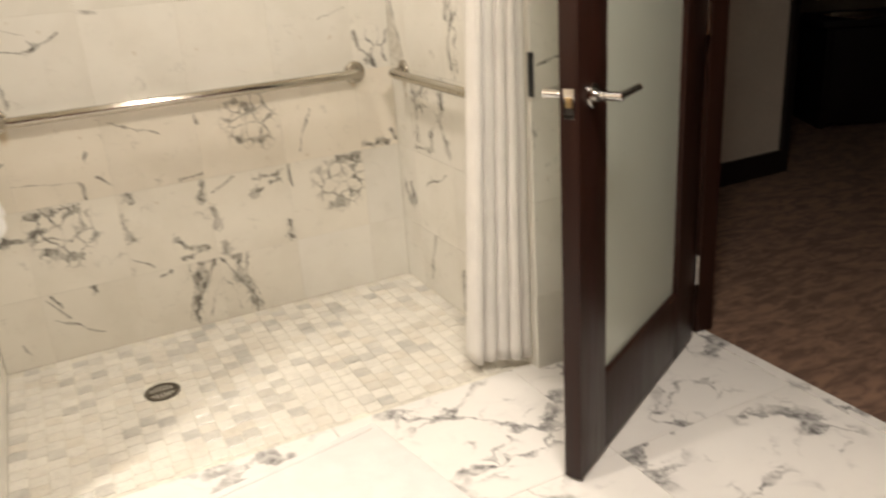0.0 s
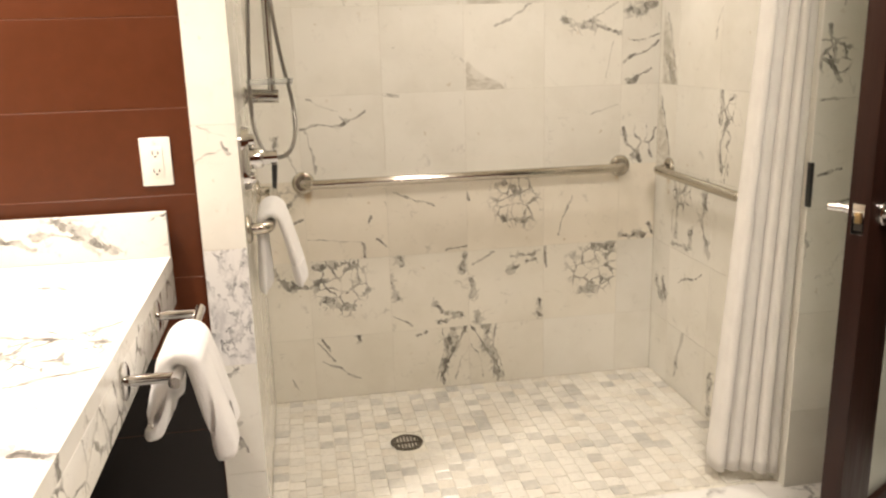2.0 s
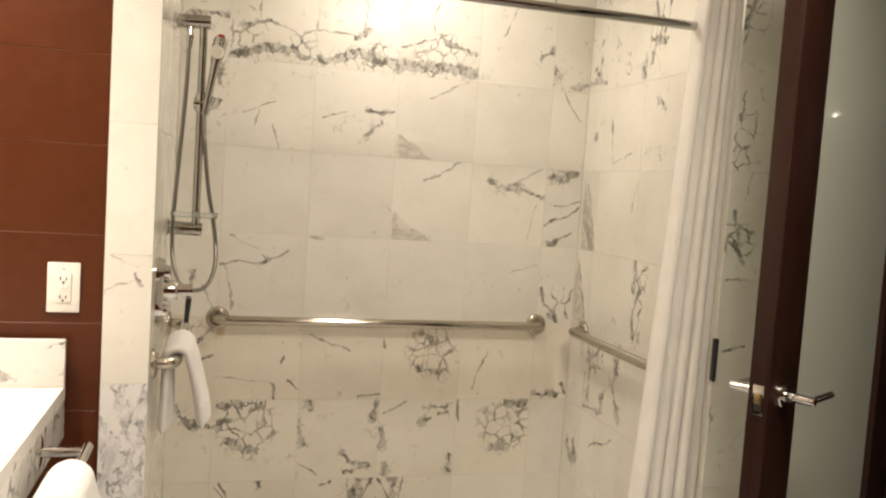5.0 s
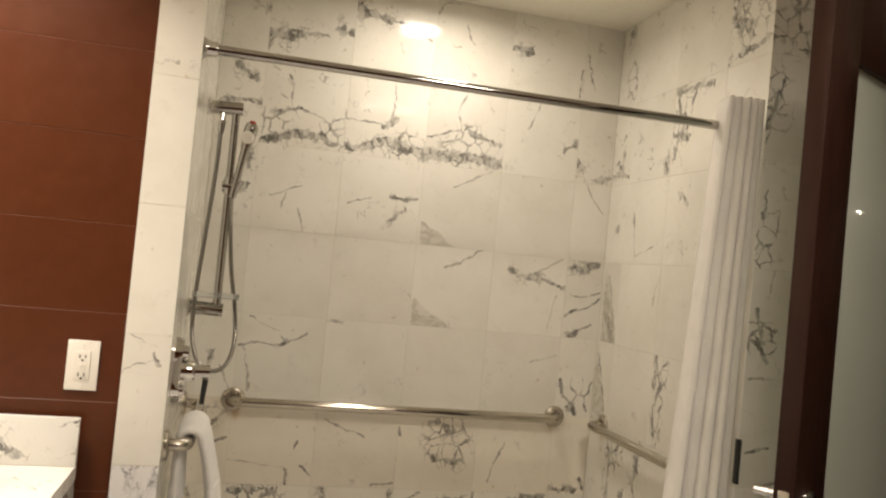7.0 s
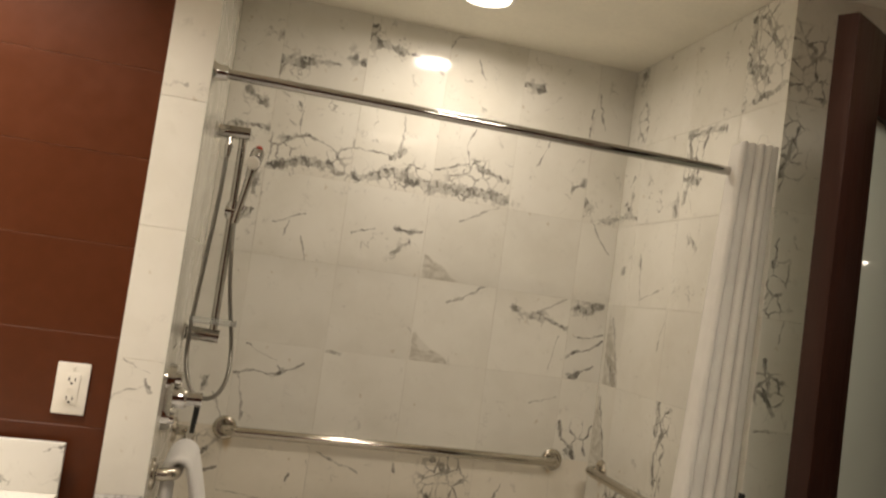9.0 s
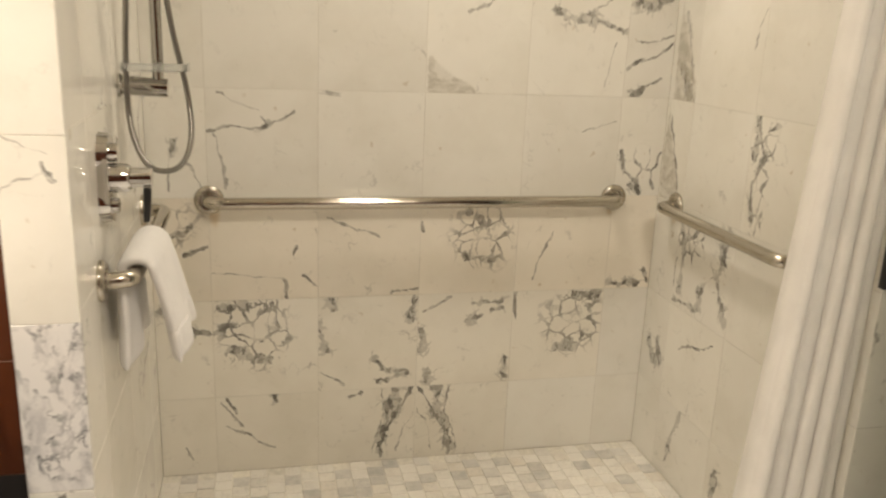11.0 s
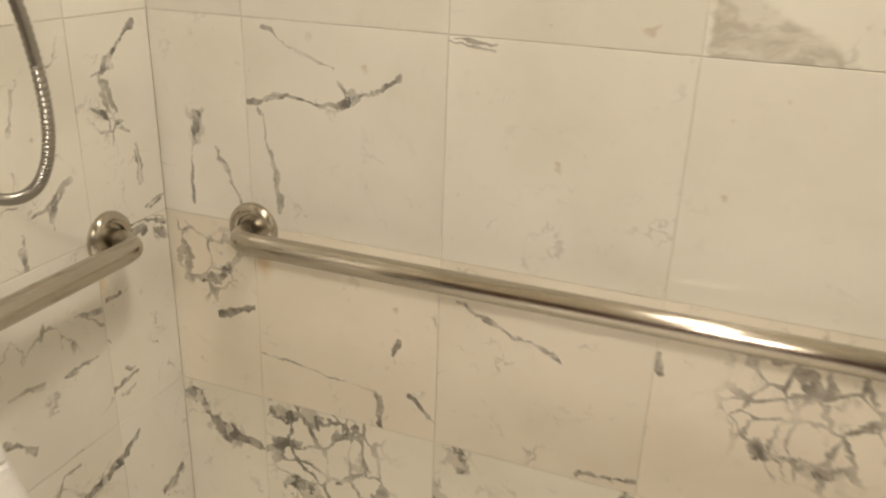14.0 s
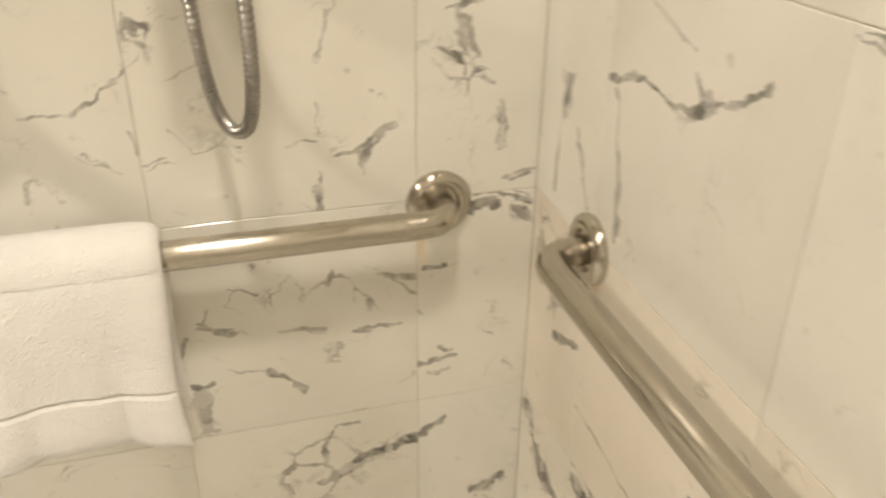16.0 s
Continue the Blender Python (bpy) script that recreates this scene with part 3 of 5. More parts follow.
# ---- things ----
def grab_bar(length, m, label):
    """A bar along +x, its wall at y = 0, standing off to -y."""
    ob = new("grab_bar")
    tagged(ob, label, "grab bar", "grab bars in the shower")
    ob.matrix_world = m
    off, r = -0.059, 0.0168
    path = [(0, -0.004, 0), (0, -0.02, 0), (0.004, -0.038, 0), (0.018, -0.055, 0), (0.05, off, 0)]
    path += [(length * k / 10, off, 0) for k in range(1, 10)]
    path += [(length - x, y, z) for x, y, z in path[4::-1]]
    part("bar", tube(spline(path, 6), r, 36), M_STEEL, ob)
    for x in (0, length):
        prof = [(0.0, 0.0), (0.0405, 0.0), (0.041, 0.004), (0.039, 0.009), (0.034, 0.0125), (0.028, 0.0135), (0.0245, 0.012), (0.0225, 0.007), (0.0, 0.006)]
        part("flange", lathe(prof, 40, Matrix.Translation((x, 0, 0)) @ Matrix.Rotation(radians(90), 4, "X")), M_STEEL, ob, "domed round wall flange")
    return ob


grab_bar(1.216, pose(0.163, 0, 0.855), "long brushed stainless steel grab bar on the shower back wall")
grab_bar(0.610, pose(0, -0.738, 0.855, 0, 0, 90), "short brushed steel grab bar with a towel over it")
grab_bar(0.610, pose(W, -0.122, 0.853, 0, 0, -90), "short brushed steel grab bar half behind the curtain")


def draped(half, front, back, width, radius, thick, seed, flare=(0.02, 0.02), fold=0.008, hem=0.64, lobes=0.0):
    """A folded cloth hung over a bar along x at the origin, round at its edges: front drops to the -y side, back to the +y side."""
    rng = random.Random(seed)
    ph = [rng.uniform(0, 6.28) for _ in range(6)]
    arc = math.pi * radius
    total = front + arc + back
    nu, nv = 44, 110

    def middle_sheet(k, s):
        if s < front:
            y, z, low, sgn = -radius, -(front - s), (front - s) / front, -1
        elif s < front + arc:
            a = (s - front) / radius
            y, z, low, sgn = -radius * math.cos(a), radius * math.sin(a), 0, 0
        else:
            low = (s - front - arc) / back
            y, z, sgn = radius, -(s - front - arc), 1
        w = fold * low * (math.sin(9 * k + ph[0]) + 0.6 * math.sin(19 * k + ph[1] + 2 * low) + 0.25 * math.sin(37 * k + ph[4]))
        w += sgn * lobes * low * abs(math.sin(2 * math.pi * k + 0.5)) ** 0.7
        y += sgn * low ** 0.8 * flare[0 if sgn < 0 else 1] + w
        x = -half + width * k + (0.006 * math.sin(5 * low + ph[2]) * (2 * k - 1)) * low
        x -= lobes * 1.2 * low * math.sin(4 * math.pi * k)
        z += 0.006 * math.sin(7 * k + ph[3]) * low
        return Vector((x, y, z))

    bm = bmesh.new()
    sides = []
    for way in (1, -1):
        grid = []
        for j in range(nv + 1):
            v = j / nv
            # rows crowd towards the hems, columns towards the edges
            s = total * (0.5 - 0.5 * math.cos(math.pi * v)) * 0.5 + total * v * 0.5
            row = []
            for i in range(nu + 1):
                k = 0.5 - 0.5 * math.cos(math.pi * i / nu)
                e = 1e-3
                p = middle_sheet(k, s)
                n = (middle_sheet(min(1, k + e), s) - middle_sheet(max(0, k - e), s)).cross(middle_sheet(k, min(total, s + e)) - middle_sheet(k, max(0, s - e)))
                if n.length < 1e-12:
                    n = Vector((0, 0, 1))
                n.normalize()
                round_k = max(0, 1 - abs(2 * k - 1) ** 10) ** 0.5
                round_s = max(0, 1 - abs(2 * s / total - 1) ** 26) ** 0.5
                low = (front - s) / front if s < front else 0
                crease = 0.0035 if hem < low < hem + 0.022 else 0
                row.append(bm.verts.new(p + n * way * max(0.0004, (thick / 2) * round_k * round_s - crease)))
            grid.append(row)
        sides.append(grid)
        for a, b in zip(grid, grid[1:]):
            for i in range(nu):
                bm.faces.new((a[i], a[i + 1], b[i + 1], b[i]))
    rims = [[[g[0] for g in side], [g[-1] for g in side], side[0], side[-1]] for side in sides]
    for one, two in zip(*rims):
        for k in range(len(one) - 1):
            bm.faces.new((one[k], one[k + 1], two[k + 1], two[k]))
    bmesh.ops.recalc_face_normals(bm, faces=bm.faces)
    return bm


def towel(name, m, bm, label):
    ob = new(name)
    tagged(ob, label, "towel", "folded towels")
    ob.matrix_world = m
    part("cloth", bm, M_TOWEL, ob)
    return ob


# towel over the shower's side bar
towel("shower_towel", pose(0.064, -0.575, 0.855, 0, 0, 90), draped(0.135, 0.182, 0.195, 0.262, 0.030, 0.026, 3, (0.046, -0.002), 0.006), "folded white terry towel hung over a steel grab bar")

# shower curtain on its rod
ROD_Y, ROD_Z = -0.93, 1.862
rod = thing("shower_rod", (0, ROD_Y, ROD_Z), "straight chrome curtain rod across the shower opening", "curtain rod")
part("pole", cone(bmesh.new(), (0.004, 0, 0), (W - 0.004, 0, 0), 0.0125, 0.0125, 28), M_SHOWER, rod)
for x, s in ((0.0, 1), (W, -1)):
    prof = [(0, 0), (0.031, 0), (0.031, 0.006), (0.025, 0.012), (0.019, 0.022), (0.0185, 0.040), (0.0155, 0.046), (0.0, 0.046)]
    part("flange", lathe(prof, 36, Matrix.Translation((x, 0, 0)) @ Matrix.Rotation(radians(90 * s), 4, "Y")), M_CHROME, rod, "stepped chrome rod flange")


def curtain():
    ob = thing("shower_curtain", (0, 0, 0), "white fabric shower curtain pushed together in soft pleats", "shower curtain")
    bm = bmesh.new()
    nu, nv, pleats = 260, 48, 5
    FLAT = 0.22
    widths = [0.9, 1.25, 1.0, 0.95, 0.9]
    ends = [sum(widths[:k]) / sum(widths) for k in range(pleats + 1)]
    grid = []
    for j in range(nv + 1):
        v = j / nv
        low = 1 - v
        z = 0.045 + v * (1.935 - 0.045)
        x0, x1 = 1.410 - 0.068 * low, 1.522 + 0.002 * low
        yc = ROD_Y - 0.008 + 0.085 * low
        row = []
        for i in range(nu + 1):
            u = i / nu
            lift = 0.0
            if u < FLAT:
                # the outer panel turns away into the shower
                k = u / FLAT
                x = x0 + 0.030 * (1 - k) ** 2 + 0.003 * math.sin(5 * k + 3 * v)
                y = yc + 0.055 - 0.085 * k + 0.003 * math.sin(4 * v + 2)
            else:
                k = (u - FLAT) / (1 - FLAT)
                k = min(1, max(0, k + 0.012 * math.sin(3.0 * v + 1.0) * math.sin(math.pi * k)))
                n = min(pleats - 1, max(q for q in range(pleats + 1) if ends[q] <= k))
                f = (k - ends[n]) / (ends[n + 1] - ends[n])
                bulge = math.sin(math.pi * f) ** 0.75
                lean = math.sin(2 * math.pi * f)
                deep = (0.017 + 0.012 * low) * (0.8 + 0.3 * math.sin(2.1 * n + 1.4 + 1.3 * v))
                x = x0 + (x1 - x0) * k - 0.10 * (x1 - x0) / pleats * lean
                y = yc - 0.030 - deep * bulge - (x - x0) * (0.12 + 0.22 * low)
                lift = 0.005 * bulge
            row.append(bm.verts.new((x, y, z + (lift if v > 0.99 else -lift if v < 0.01 else 0))))
        grid.append(row)
    for a, b in zip(grid, grid[1:]):
        for i in range(nu):
            bm.faces.new((a[i], a[i + 1], b[i + 1], b[i]))
    body = part("cloth", bm, M_CURTAIN, ob)
    mod = body.modifiers.new("thickness", "SOLIDIFY")
    mod.thickness = 0.0016
    for k in range(pleats):
        x = 1.418 + 0.021 * k
        prof = [(0.0145 + 0.0018 * math.cos(a), 0.0018 * math.sin(a)) for a in [2 * math.pi * q / 10 for q in range(11)]]
        part("ring", lathe(prof, 28, Matrix.Translation((x, ROD_Y, ROD_Z)) @ Matrix.Rotation(radians(90), 4, "Y")), M_CHROME, ob, "thin chrome curtain ring")


curtain()


# hand shower on its slide bar
def shower_set():
    ob = thing("hand_shower_set", (0, -0.375, 0), "chrome hand shower on a slide bar with a metal hose", "hand shower")
    bx = 0.085
    part("slide_bar", cone(bmesh.new(), (bx, 0, 1.19), (bx, 0, 1.822), 0.0125, 0.0125, 24), M_SHOWER, ob)
    for z, up in ((1.815, 1), (1.195, -1)):
        bm = bmesh.new()
        cone(bm, (0.0, 0, z), (bx + 0.020, 0, z + 0.004 * up), 0.0210, 0.0205, 28)
        br = part("bracket", bm, M_SHOWER, ob, "chrome wall bracket")
        part("rose", lathe([(0, 0), (0.027, 0), (0.027, 0.006), (0.022, 0.010), (0, 0.010)], 32, Matrix.Translation((0, 0, z)) @ Matrix.Rotation(radians(90), 4, "Y")), M_CHROME, br)
    bm = bmesh.new()
    cone(bm, (bx - 0.020, 0, 1.575), (bx + 0.026, 0, 1.575), 0.018, 0.018, 28)
    cone(bm, (bx, 0, 1.550), (bx, 0, 1.602), 0.0175, 0.0175, 28)
    cone(bm, (bx + 0.022, -0.006, 1.570), (bx + 0.034, -0.010, 1.600), 0.014, 0.017, 24)
    part("slider", bm, M_CHROME, ob, "chrome sliding holder")
    # a slim wand that widens into a flat spray face
    low_end, top_end = Vector((bx + 0.012, -0.016, 1.540)), Vector((0.138, -0.022, 1.778))
    axis = (top_end - low_end).normalized()
    turn = Matrix.Translation(low_end) @ axis.to_track_quat("Z", "Y").to_matrix().to_4x4()
    far = (top_end - low_end).length
    bm = lathe([(0, 0), (0.0095, 0.0), (0.0105, 0.02), (0.011, 0.10), (0.0125, 0.145), (0.0175, 0.180), (0.021, 0.205), (0.021, far - 0.016), (0.017, far - 0.004), (0.008, far), (0, far)], 32, turn)
    handle = part("handle", bm, M_SHOWER, ob, "dark slim chrome hand shower wand")
    face = turn @ Matrix.Translation((0, 0, far - 0.050)) @ Matrix.Rotation(radians(-90), 4, "Y")
    part("spray_plate", lathe([(0, 0.014), (0.0195, 0.014), (0.0195, 0.0225), (0.017, 0.0245), (0, 0.0245)], 32, face), M_PLASTIC, handle, "pale grey spray face")
    # red reflection on the chrome tip, built as a coloured disc
    part("end_glint", lathe([(0, far - 0.002), (0.0105, far - 0.002), (0.0105, far + 0.003), (0.006, far + 0.006), (0, far + 0.006)], 24, turn), M_RED_GLINT, handle, "red reflection at the wand's tip, shaped as a small coloured disc")
    bm = bmesh.new()
    cone(bm, (0.046, -0.004, 1.800), (0.046, -0.006, 1.772), 0.0095, 0.0095, 20)
    cone(bm, (0.046, -0.006, 1.775), (0.045, -0.010, 1.735), 0.0125, 0.0085, 20)
    part("hose_nut", bm, M_CHROME, ob)
    pts = [(0.045, -0.010, 1.74), (0.042, -0.014, 1.60), (0.030, -0.018, 1.40), (0.020, -0.016, 1.22), (0.024, -0.012, 1.10), (0.050, -0.002, 1.022),
           (0.090, 0.012, 1.000), (0.128, 0.028, 1.018), (0.148, 0.034, 1.080), (0.143, 0.030, 1.18), (0.118, 0.014, 1.32), (0.102, -0.004, 1.46), (bx + 0.012, -0.016, 1.542)]
    part("hose", tube(spline(pts, 30), 0.0066, 12, 0.09), M_HOSE, ob, "ribbed steel shower hose")
    bm = boxed(0.012, 0.150, -0.045, 0.045, 1.228, 1.232, bevel=0.0015)
    box(bm, 0.012, 0.150, -0.045, -0.042, 1.232, 1.246, 0.001)
    box(bm, 0.147, 0.150, -0.042, 0.045, 1.232, 1.246, 0.001)
    part("soap_dish", bm, M_ACRYLIC, ob, "clear acrylic soap dish")


shower_set()


def shower_valve():
    ob = thing("shower_valve", (0, -0.65, 1.038), "chrome thermostatic shower valve with a lever on marble", "shower valve")
    bm = bmesh.new()
    for z in (-0.044, 0.044):
        cone(bm, (0, 0, z), (0.020, 0, z), 0.046, 0.042, 36)
    box(bm, 0, 0.0197, -0.0435, 0.0435, -0.044, 0.044)
    part("plate", bm, M_CHROME, ob)
    part("boss", lathe([(0, 0), (0.030, 0), (0.028, 0.030), (0.024, 0.036), (0, 0.036)], 32, Matrix.Translation((0.019, 0, 0)) @ Matrix.Rotation(radians(90), 4, "Y")), M_CHROME, ob)
    lever = part("lever", cone(cone(bmesh.new(), (0.045, 0, 0), (0.094, 0, 0.001), 0.0195, 0.0185, 28), (0.085, 0, -0.005), (0.080, -0.004, -0.085), 0.007, 0.005, 16), M_CHROME, ob)
    part("grip", cone(bmesh.new(), (0.0845, 0, -0.020), (0.080, -0.004, -0.088), 0.0082, 0.0065, 16), M_DARKCHROME, lever, "dark lever grip")
    part("diverter_knob", cone(bmesh.new(), (0.019, 0, 0.050), (0.034, 0, 0.050), 0.019, 0.017, 28), M_CHROME, ob)
    part("volume_knob", cone(bmesh.new(), (0.019, 0, -0.055), (0.030, 0, -0.055), 0.017, 0.015, 28), M_CHROME, ob)


shower_valve()

# floor drain
drain = thing("floor_drain", (0.452, -0.43, 0), "round dark metal drain set in the mosaic floor", "drain")
part("rim", lathe([(0.042, -0.006), (0.056, -0.006), (0.056, 0.0015), (0.050, 0.0025), (0.042, 0.001)], 48), M_BRONZE, drain)
part("well", lathe([(0, -0.008), (0.043, -0.008), (0.043, -0.006), (0, -0.006)], 40), M_SLOT, drain)
for k in range(7):
    x = -0.036 + 0.012 * k
    h = math.sqrt(0.043 ** 2 - x * x)
    part("bar", boxed(x - 0.003, x + 0.003, -h, h, -0.006, 0.001, bevel=0.0006), M_BRONZE, drain)
part("cross_bar", boxed(-0.043, 0.043, -0.004, 0.004, -0.006, 0.0014, bevel=0.0006), M_BRONZE, drain)

# recessed ceiling lamps
def recessed(x, y, label, r=0.079):
    ob = thing("recessed_light", (x, y, CEIL), label, "ceiling light", "recessed ceiling lights")
    part("trim_ring", lathe([(r - 0.001, 0.0), (r + 0.016, 0.0), (r + 0.015, -0.004), (r + 0.005, -0.006), (r - 0.001, -0.003)], 48), M_PLASTIC, ob)
    part("lens", lathe([(0, -0.002), (r, -0.002), (r, -0.001), (0, -0.001)], 48), M_LENS, ob, "glowing warm white lens")


recessed(*SHOWER_LAMP, "lit round recessed light in the shower ceiling")
# added fixture for the room fill, out of view and oversized
recessed(*ROOM_FILL, "large round fill light added unseen over the bathroom floor", 0.19)
recessed(*VANITY_LAMP, "lit round recessed light over the vanity")


# vanity with its marble top
def vanity():
    ob = thing("vanity", (-0.167, -0.985, 0), "white marble vanity top with deep apron, open beneath", "vanity")
    top = bmesh.new()
    # top slab with an oval opening
    x0, x1, y0, y1, zt, zb = -0.72, 0.0, -1.60, 0.0, 0.857, 0.825
    cx, cy, rx, ry = -0.43, -0.66, 0.16, 0.24
    n = 64
    outer, inner = [], []
    for k in range(n):
        a = 2 * math.pi * k / n
        c, s = math.cos(a), math.sin(a)
        f = min((((x1 if c > 0 else x0) - cx) / c) if abs(c) > 1e-6 else 9, (((y1 if s > 0 else y0) - cy) / s) if abs(s) > 1e-6 else 9)
        outer.append((cx + f * c, cy + f * s))
        inner.append((cx + rx * c, cy + ry * s))
    corners = [(x0, y0), (x0, y1), (x1, y0), (x1, y1)]
    for q in corners:
        k = min(range(n), key=lambda i: (outer[i][0] - q[0]) ** 2 + (outer[i][1] - q[1]) ** 2)
        outer[k] = q
    rows = [[top.verts.new((x, y, z)) for x, y in ring] for ring, z in ((outer, zt), (inner, zt), (inner, zb), (outer, zb))]
    for a, b in zip(rows, rows[1:] + rows[:1]):
        for k in range(n):
            top.faces.new((a[k], a[(k + 1) % n], b[(k + 1) % n], b[k]))
    bmesh.ops.recalc_face_normals(top, faces=top.faces)
    part("countertop", top, M_COUNTER, ob, smooth=False)
    part("apron", boxed(-0.022, 0.0, -1.60, 0.0, 0.735, 0.8235, bevel=0.002), M_APRON, ob)
    part("side_splash", boxed(-0.72, 0.0, -0.020, 0.0, 0.8575, 0.967, bevel=0.002), M_SPLASH, ob)
    bowl = [(1.0, 0.0), (0.97, -0.03), (0.90, -0.075), (0.72, -0.115), (0.45, -0.135), (0.10, -0.140), (0, -0.140)]
    b = lathe(bowl, 48)
    bmesh.ops.transform(b, matrix=Matrix.Translation((cx, cy, zb - 0.001)) @ Matrix.Diagonal((rx + 0.006, ry + 0.006, 1, 1)), verts=b.verts)
    part("basin", b, M_CERAMIC, ob, "white oval undermount basin")
    part("back_panel", boxed(-0.70, -0.08, -1.58, -1.56, 0.0, 0.8235), M_BLACK, ob)
    part("modesty_panel", boxed(-0.30, -0.28, -1.56, -0.01, 0.05, 0.735), M_BLACK, ob, "dark panel under the basin")


vanity()


def towel_rail():
    ob = thing("towel_rail", (-0.167, -1.445, 0.795), "short chrome towel rail on the vanity apron", "towel rail")
    for y in (-0.175, 0.175):
        post = part("post", cone(bmesh.new(), (0, y, 0), (0.088, y, 0), 0.0095, 0.0095, 24), M_CHROME, ob)
        part("rose", lathe([(0, 0), (0.033, 0), (0.033, 0.004), (0.030, 0.006), (0, 0.006)], 36, Matrix.Translation((0, y, 0)) @ Matrix.Rotation(radians(90), 4, "Y")), M_CHROME, post)
    part("bar", cone(bmesh.new(), (0.088, -0.205, 0), (0.088, 0.205, 0), 0.0105, 0.0105, 28), M_CHROME, ob)


towel_rail()
towel("hand_towel", pose(-0.079, -1.505, 0.793, 0, 0, 90), draped(0.095, 0.170, 0.118, 0.185, 0.026, 0.034, 8, (0.030, 0.012), 0.007, 2.0, 0.017), "folded white terry hand towel over a chrome rail")


def outlet():
    ob = thing("wall_outlet", (-0.180, -DEPTH + 0.012, 1.083), "white double power outlet on the brown panelled wall", "power outlet")
    part("plate", boxed(-0.035, 0.035, -0.006, 0.001, -0.0575, 0.0575, bevel=0.003), M_PLASTIC, ob)
    ins = part("receptacle", boxed(-0.0168, 0.0168, -0.0085, -0.004, -0.0335, 0.0335, bevel=0.001), M_PLASTIC, ob)
    for z in (-0.021, 0.021):
        for x, h in ((-0.0062, 0.0042), (0.0062, 0.0034)):
            part("slot", boxed(x - 0.0012, x + 0.0012, -0.0092, -0.0070, z - h, z + h), M_SLOT, ins)
        part("ground_hole", cone(bmesh.new(), (0, -0.0092, z - 0.0085), (0, -0.0070, z - 0.0085), 0.0026, 0.0026, 14), M_SLOT, ins)
    for x in (-0.0045, 0.0045):
        part("button", boxed(x - 0.0036, x + 0.0036, -0.0098, -0.0072, -0.0045, 0.0045, bevel=0.0006), M_PLASTIC, ins, "test button")
    for z in (-0.047, 0.047):
        part("screw", cone(bmesh.new(), (0, -0.0058, z), (0, -0.0075, z), 0.0034, 0.0028, 16), M_PLASTIC, ob)


outlet()


# the open door
def door():
    hinge, latch = Vector((2.053, -1.103)), Vector((1.303, -1.523))
    way = (hinge - latch).normalized()
    ob = new("door_1")
    ob.matrix_world = pose(latch.x, latch.y, 0, 0, 0, math.degrees(math.atan2(way.y, way.x)))
    tagged(ob, "open dark wooden door with a frosted glass panel", "door", "", "structure")
    wide, th = 0.87, 0.045
    gl, gr, gb, gt, top = 0.150, 0.700, 0.235, 1.925, 2.105
    part("stile", boxed(0, gl, 0, th, 0.01, top, bevel=0.002), M_DOOR, ob)
    part("stile", boxed(gr, wide, 0, th, 0.01, top, bevel=0.002), M_DOOR, ob)
    part("bottom_rail", boxed(gl + 0.0005, gr - 0.0005, 0.001, th - 0.001, 0.01, gb, bevel=0.001), M_DOOR, ob)
    part("top_rail", boxed(gl + 0.0005, gr - 0.0005, 0.001, th - 0.001, gt, top, bevel=0.001), M_DOOR, ob)
    part("glass", boxed(gl - 0.004, gr + 0.004, 0.016, 0.026, gb - 0.004, gt + 0.004), M_FROST, ob, "pale green frosted glass panel", smooth=False)
    for y, s in ((0, -1), (th, 1)):
        z = 0.965
        bm = lathe([(0, 0), (0.027, 0), (0.027, 0.005), (0.0245, 0.008), (0.0125, 0.009), (0.0125, 0.030), (0.0090, 0.031), (0.0090, 0.036), (0.0105, 0.037), (0.0105, 0.070), (0.008, 0.073), (0, 0.073)], 36, Matrix.Translation((0.066, y, z)) @ Matrix.Rotation(radians(-90 * s), 4, "X"))
        h = part("handle", bm, M_CHROME, ob, "chrome lever door handle")
        ye = y + s * 0.062
        lev = cone(bmesh.new(), (0.062, ye, z), (0.182, ye, z), 0.0085, 0.0080, 24)
        cone(lev, (0.182, ye, z), (0.186, ye, z), 0.0080, 0.0055, 24)
        part("lever", lev, M_CHROME, h)
    pl = part("latch_plate", boxed(-0.0015, 0.001, 0.010, 0.035, 0.925, 0.99, bevel=0.0006), M_SHOWER, ob)
    part("latch_bolt", boxed(-0.008, -0.001, 0.014, 0.028, 0.950, 0.972, bevel=0.002), M_BRASS, pl, "worn brass latch bolt")
    part("latch_hole", boxed(-0.0019, -0.0012, 0.013, 0.030, 0.934, 0.948), M_SLOT, pl)
    for z in (0.25, 1.04, 1.83):
        part("hinge", cone(bmesh.new(), (wide + 0.006, -0.004, z - 0.05), (wide + 0.006, -0.004, z + 0.05), 0.007, 0.007, 16), M_CHROME, ob)


door()


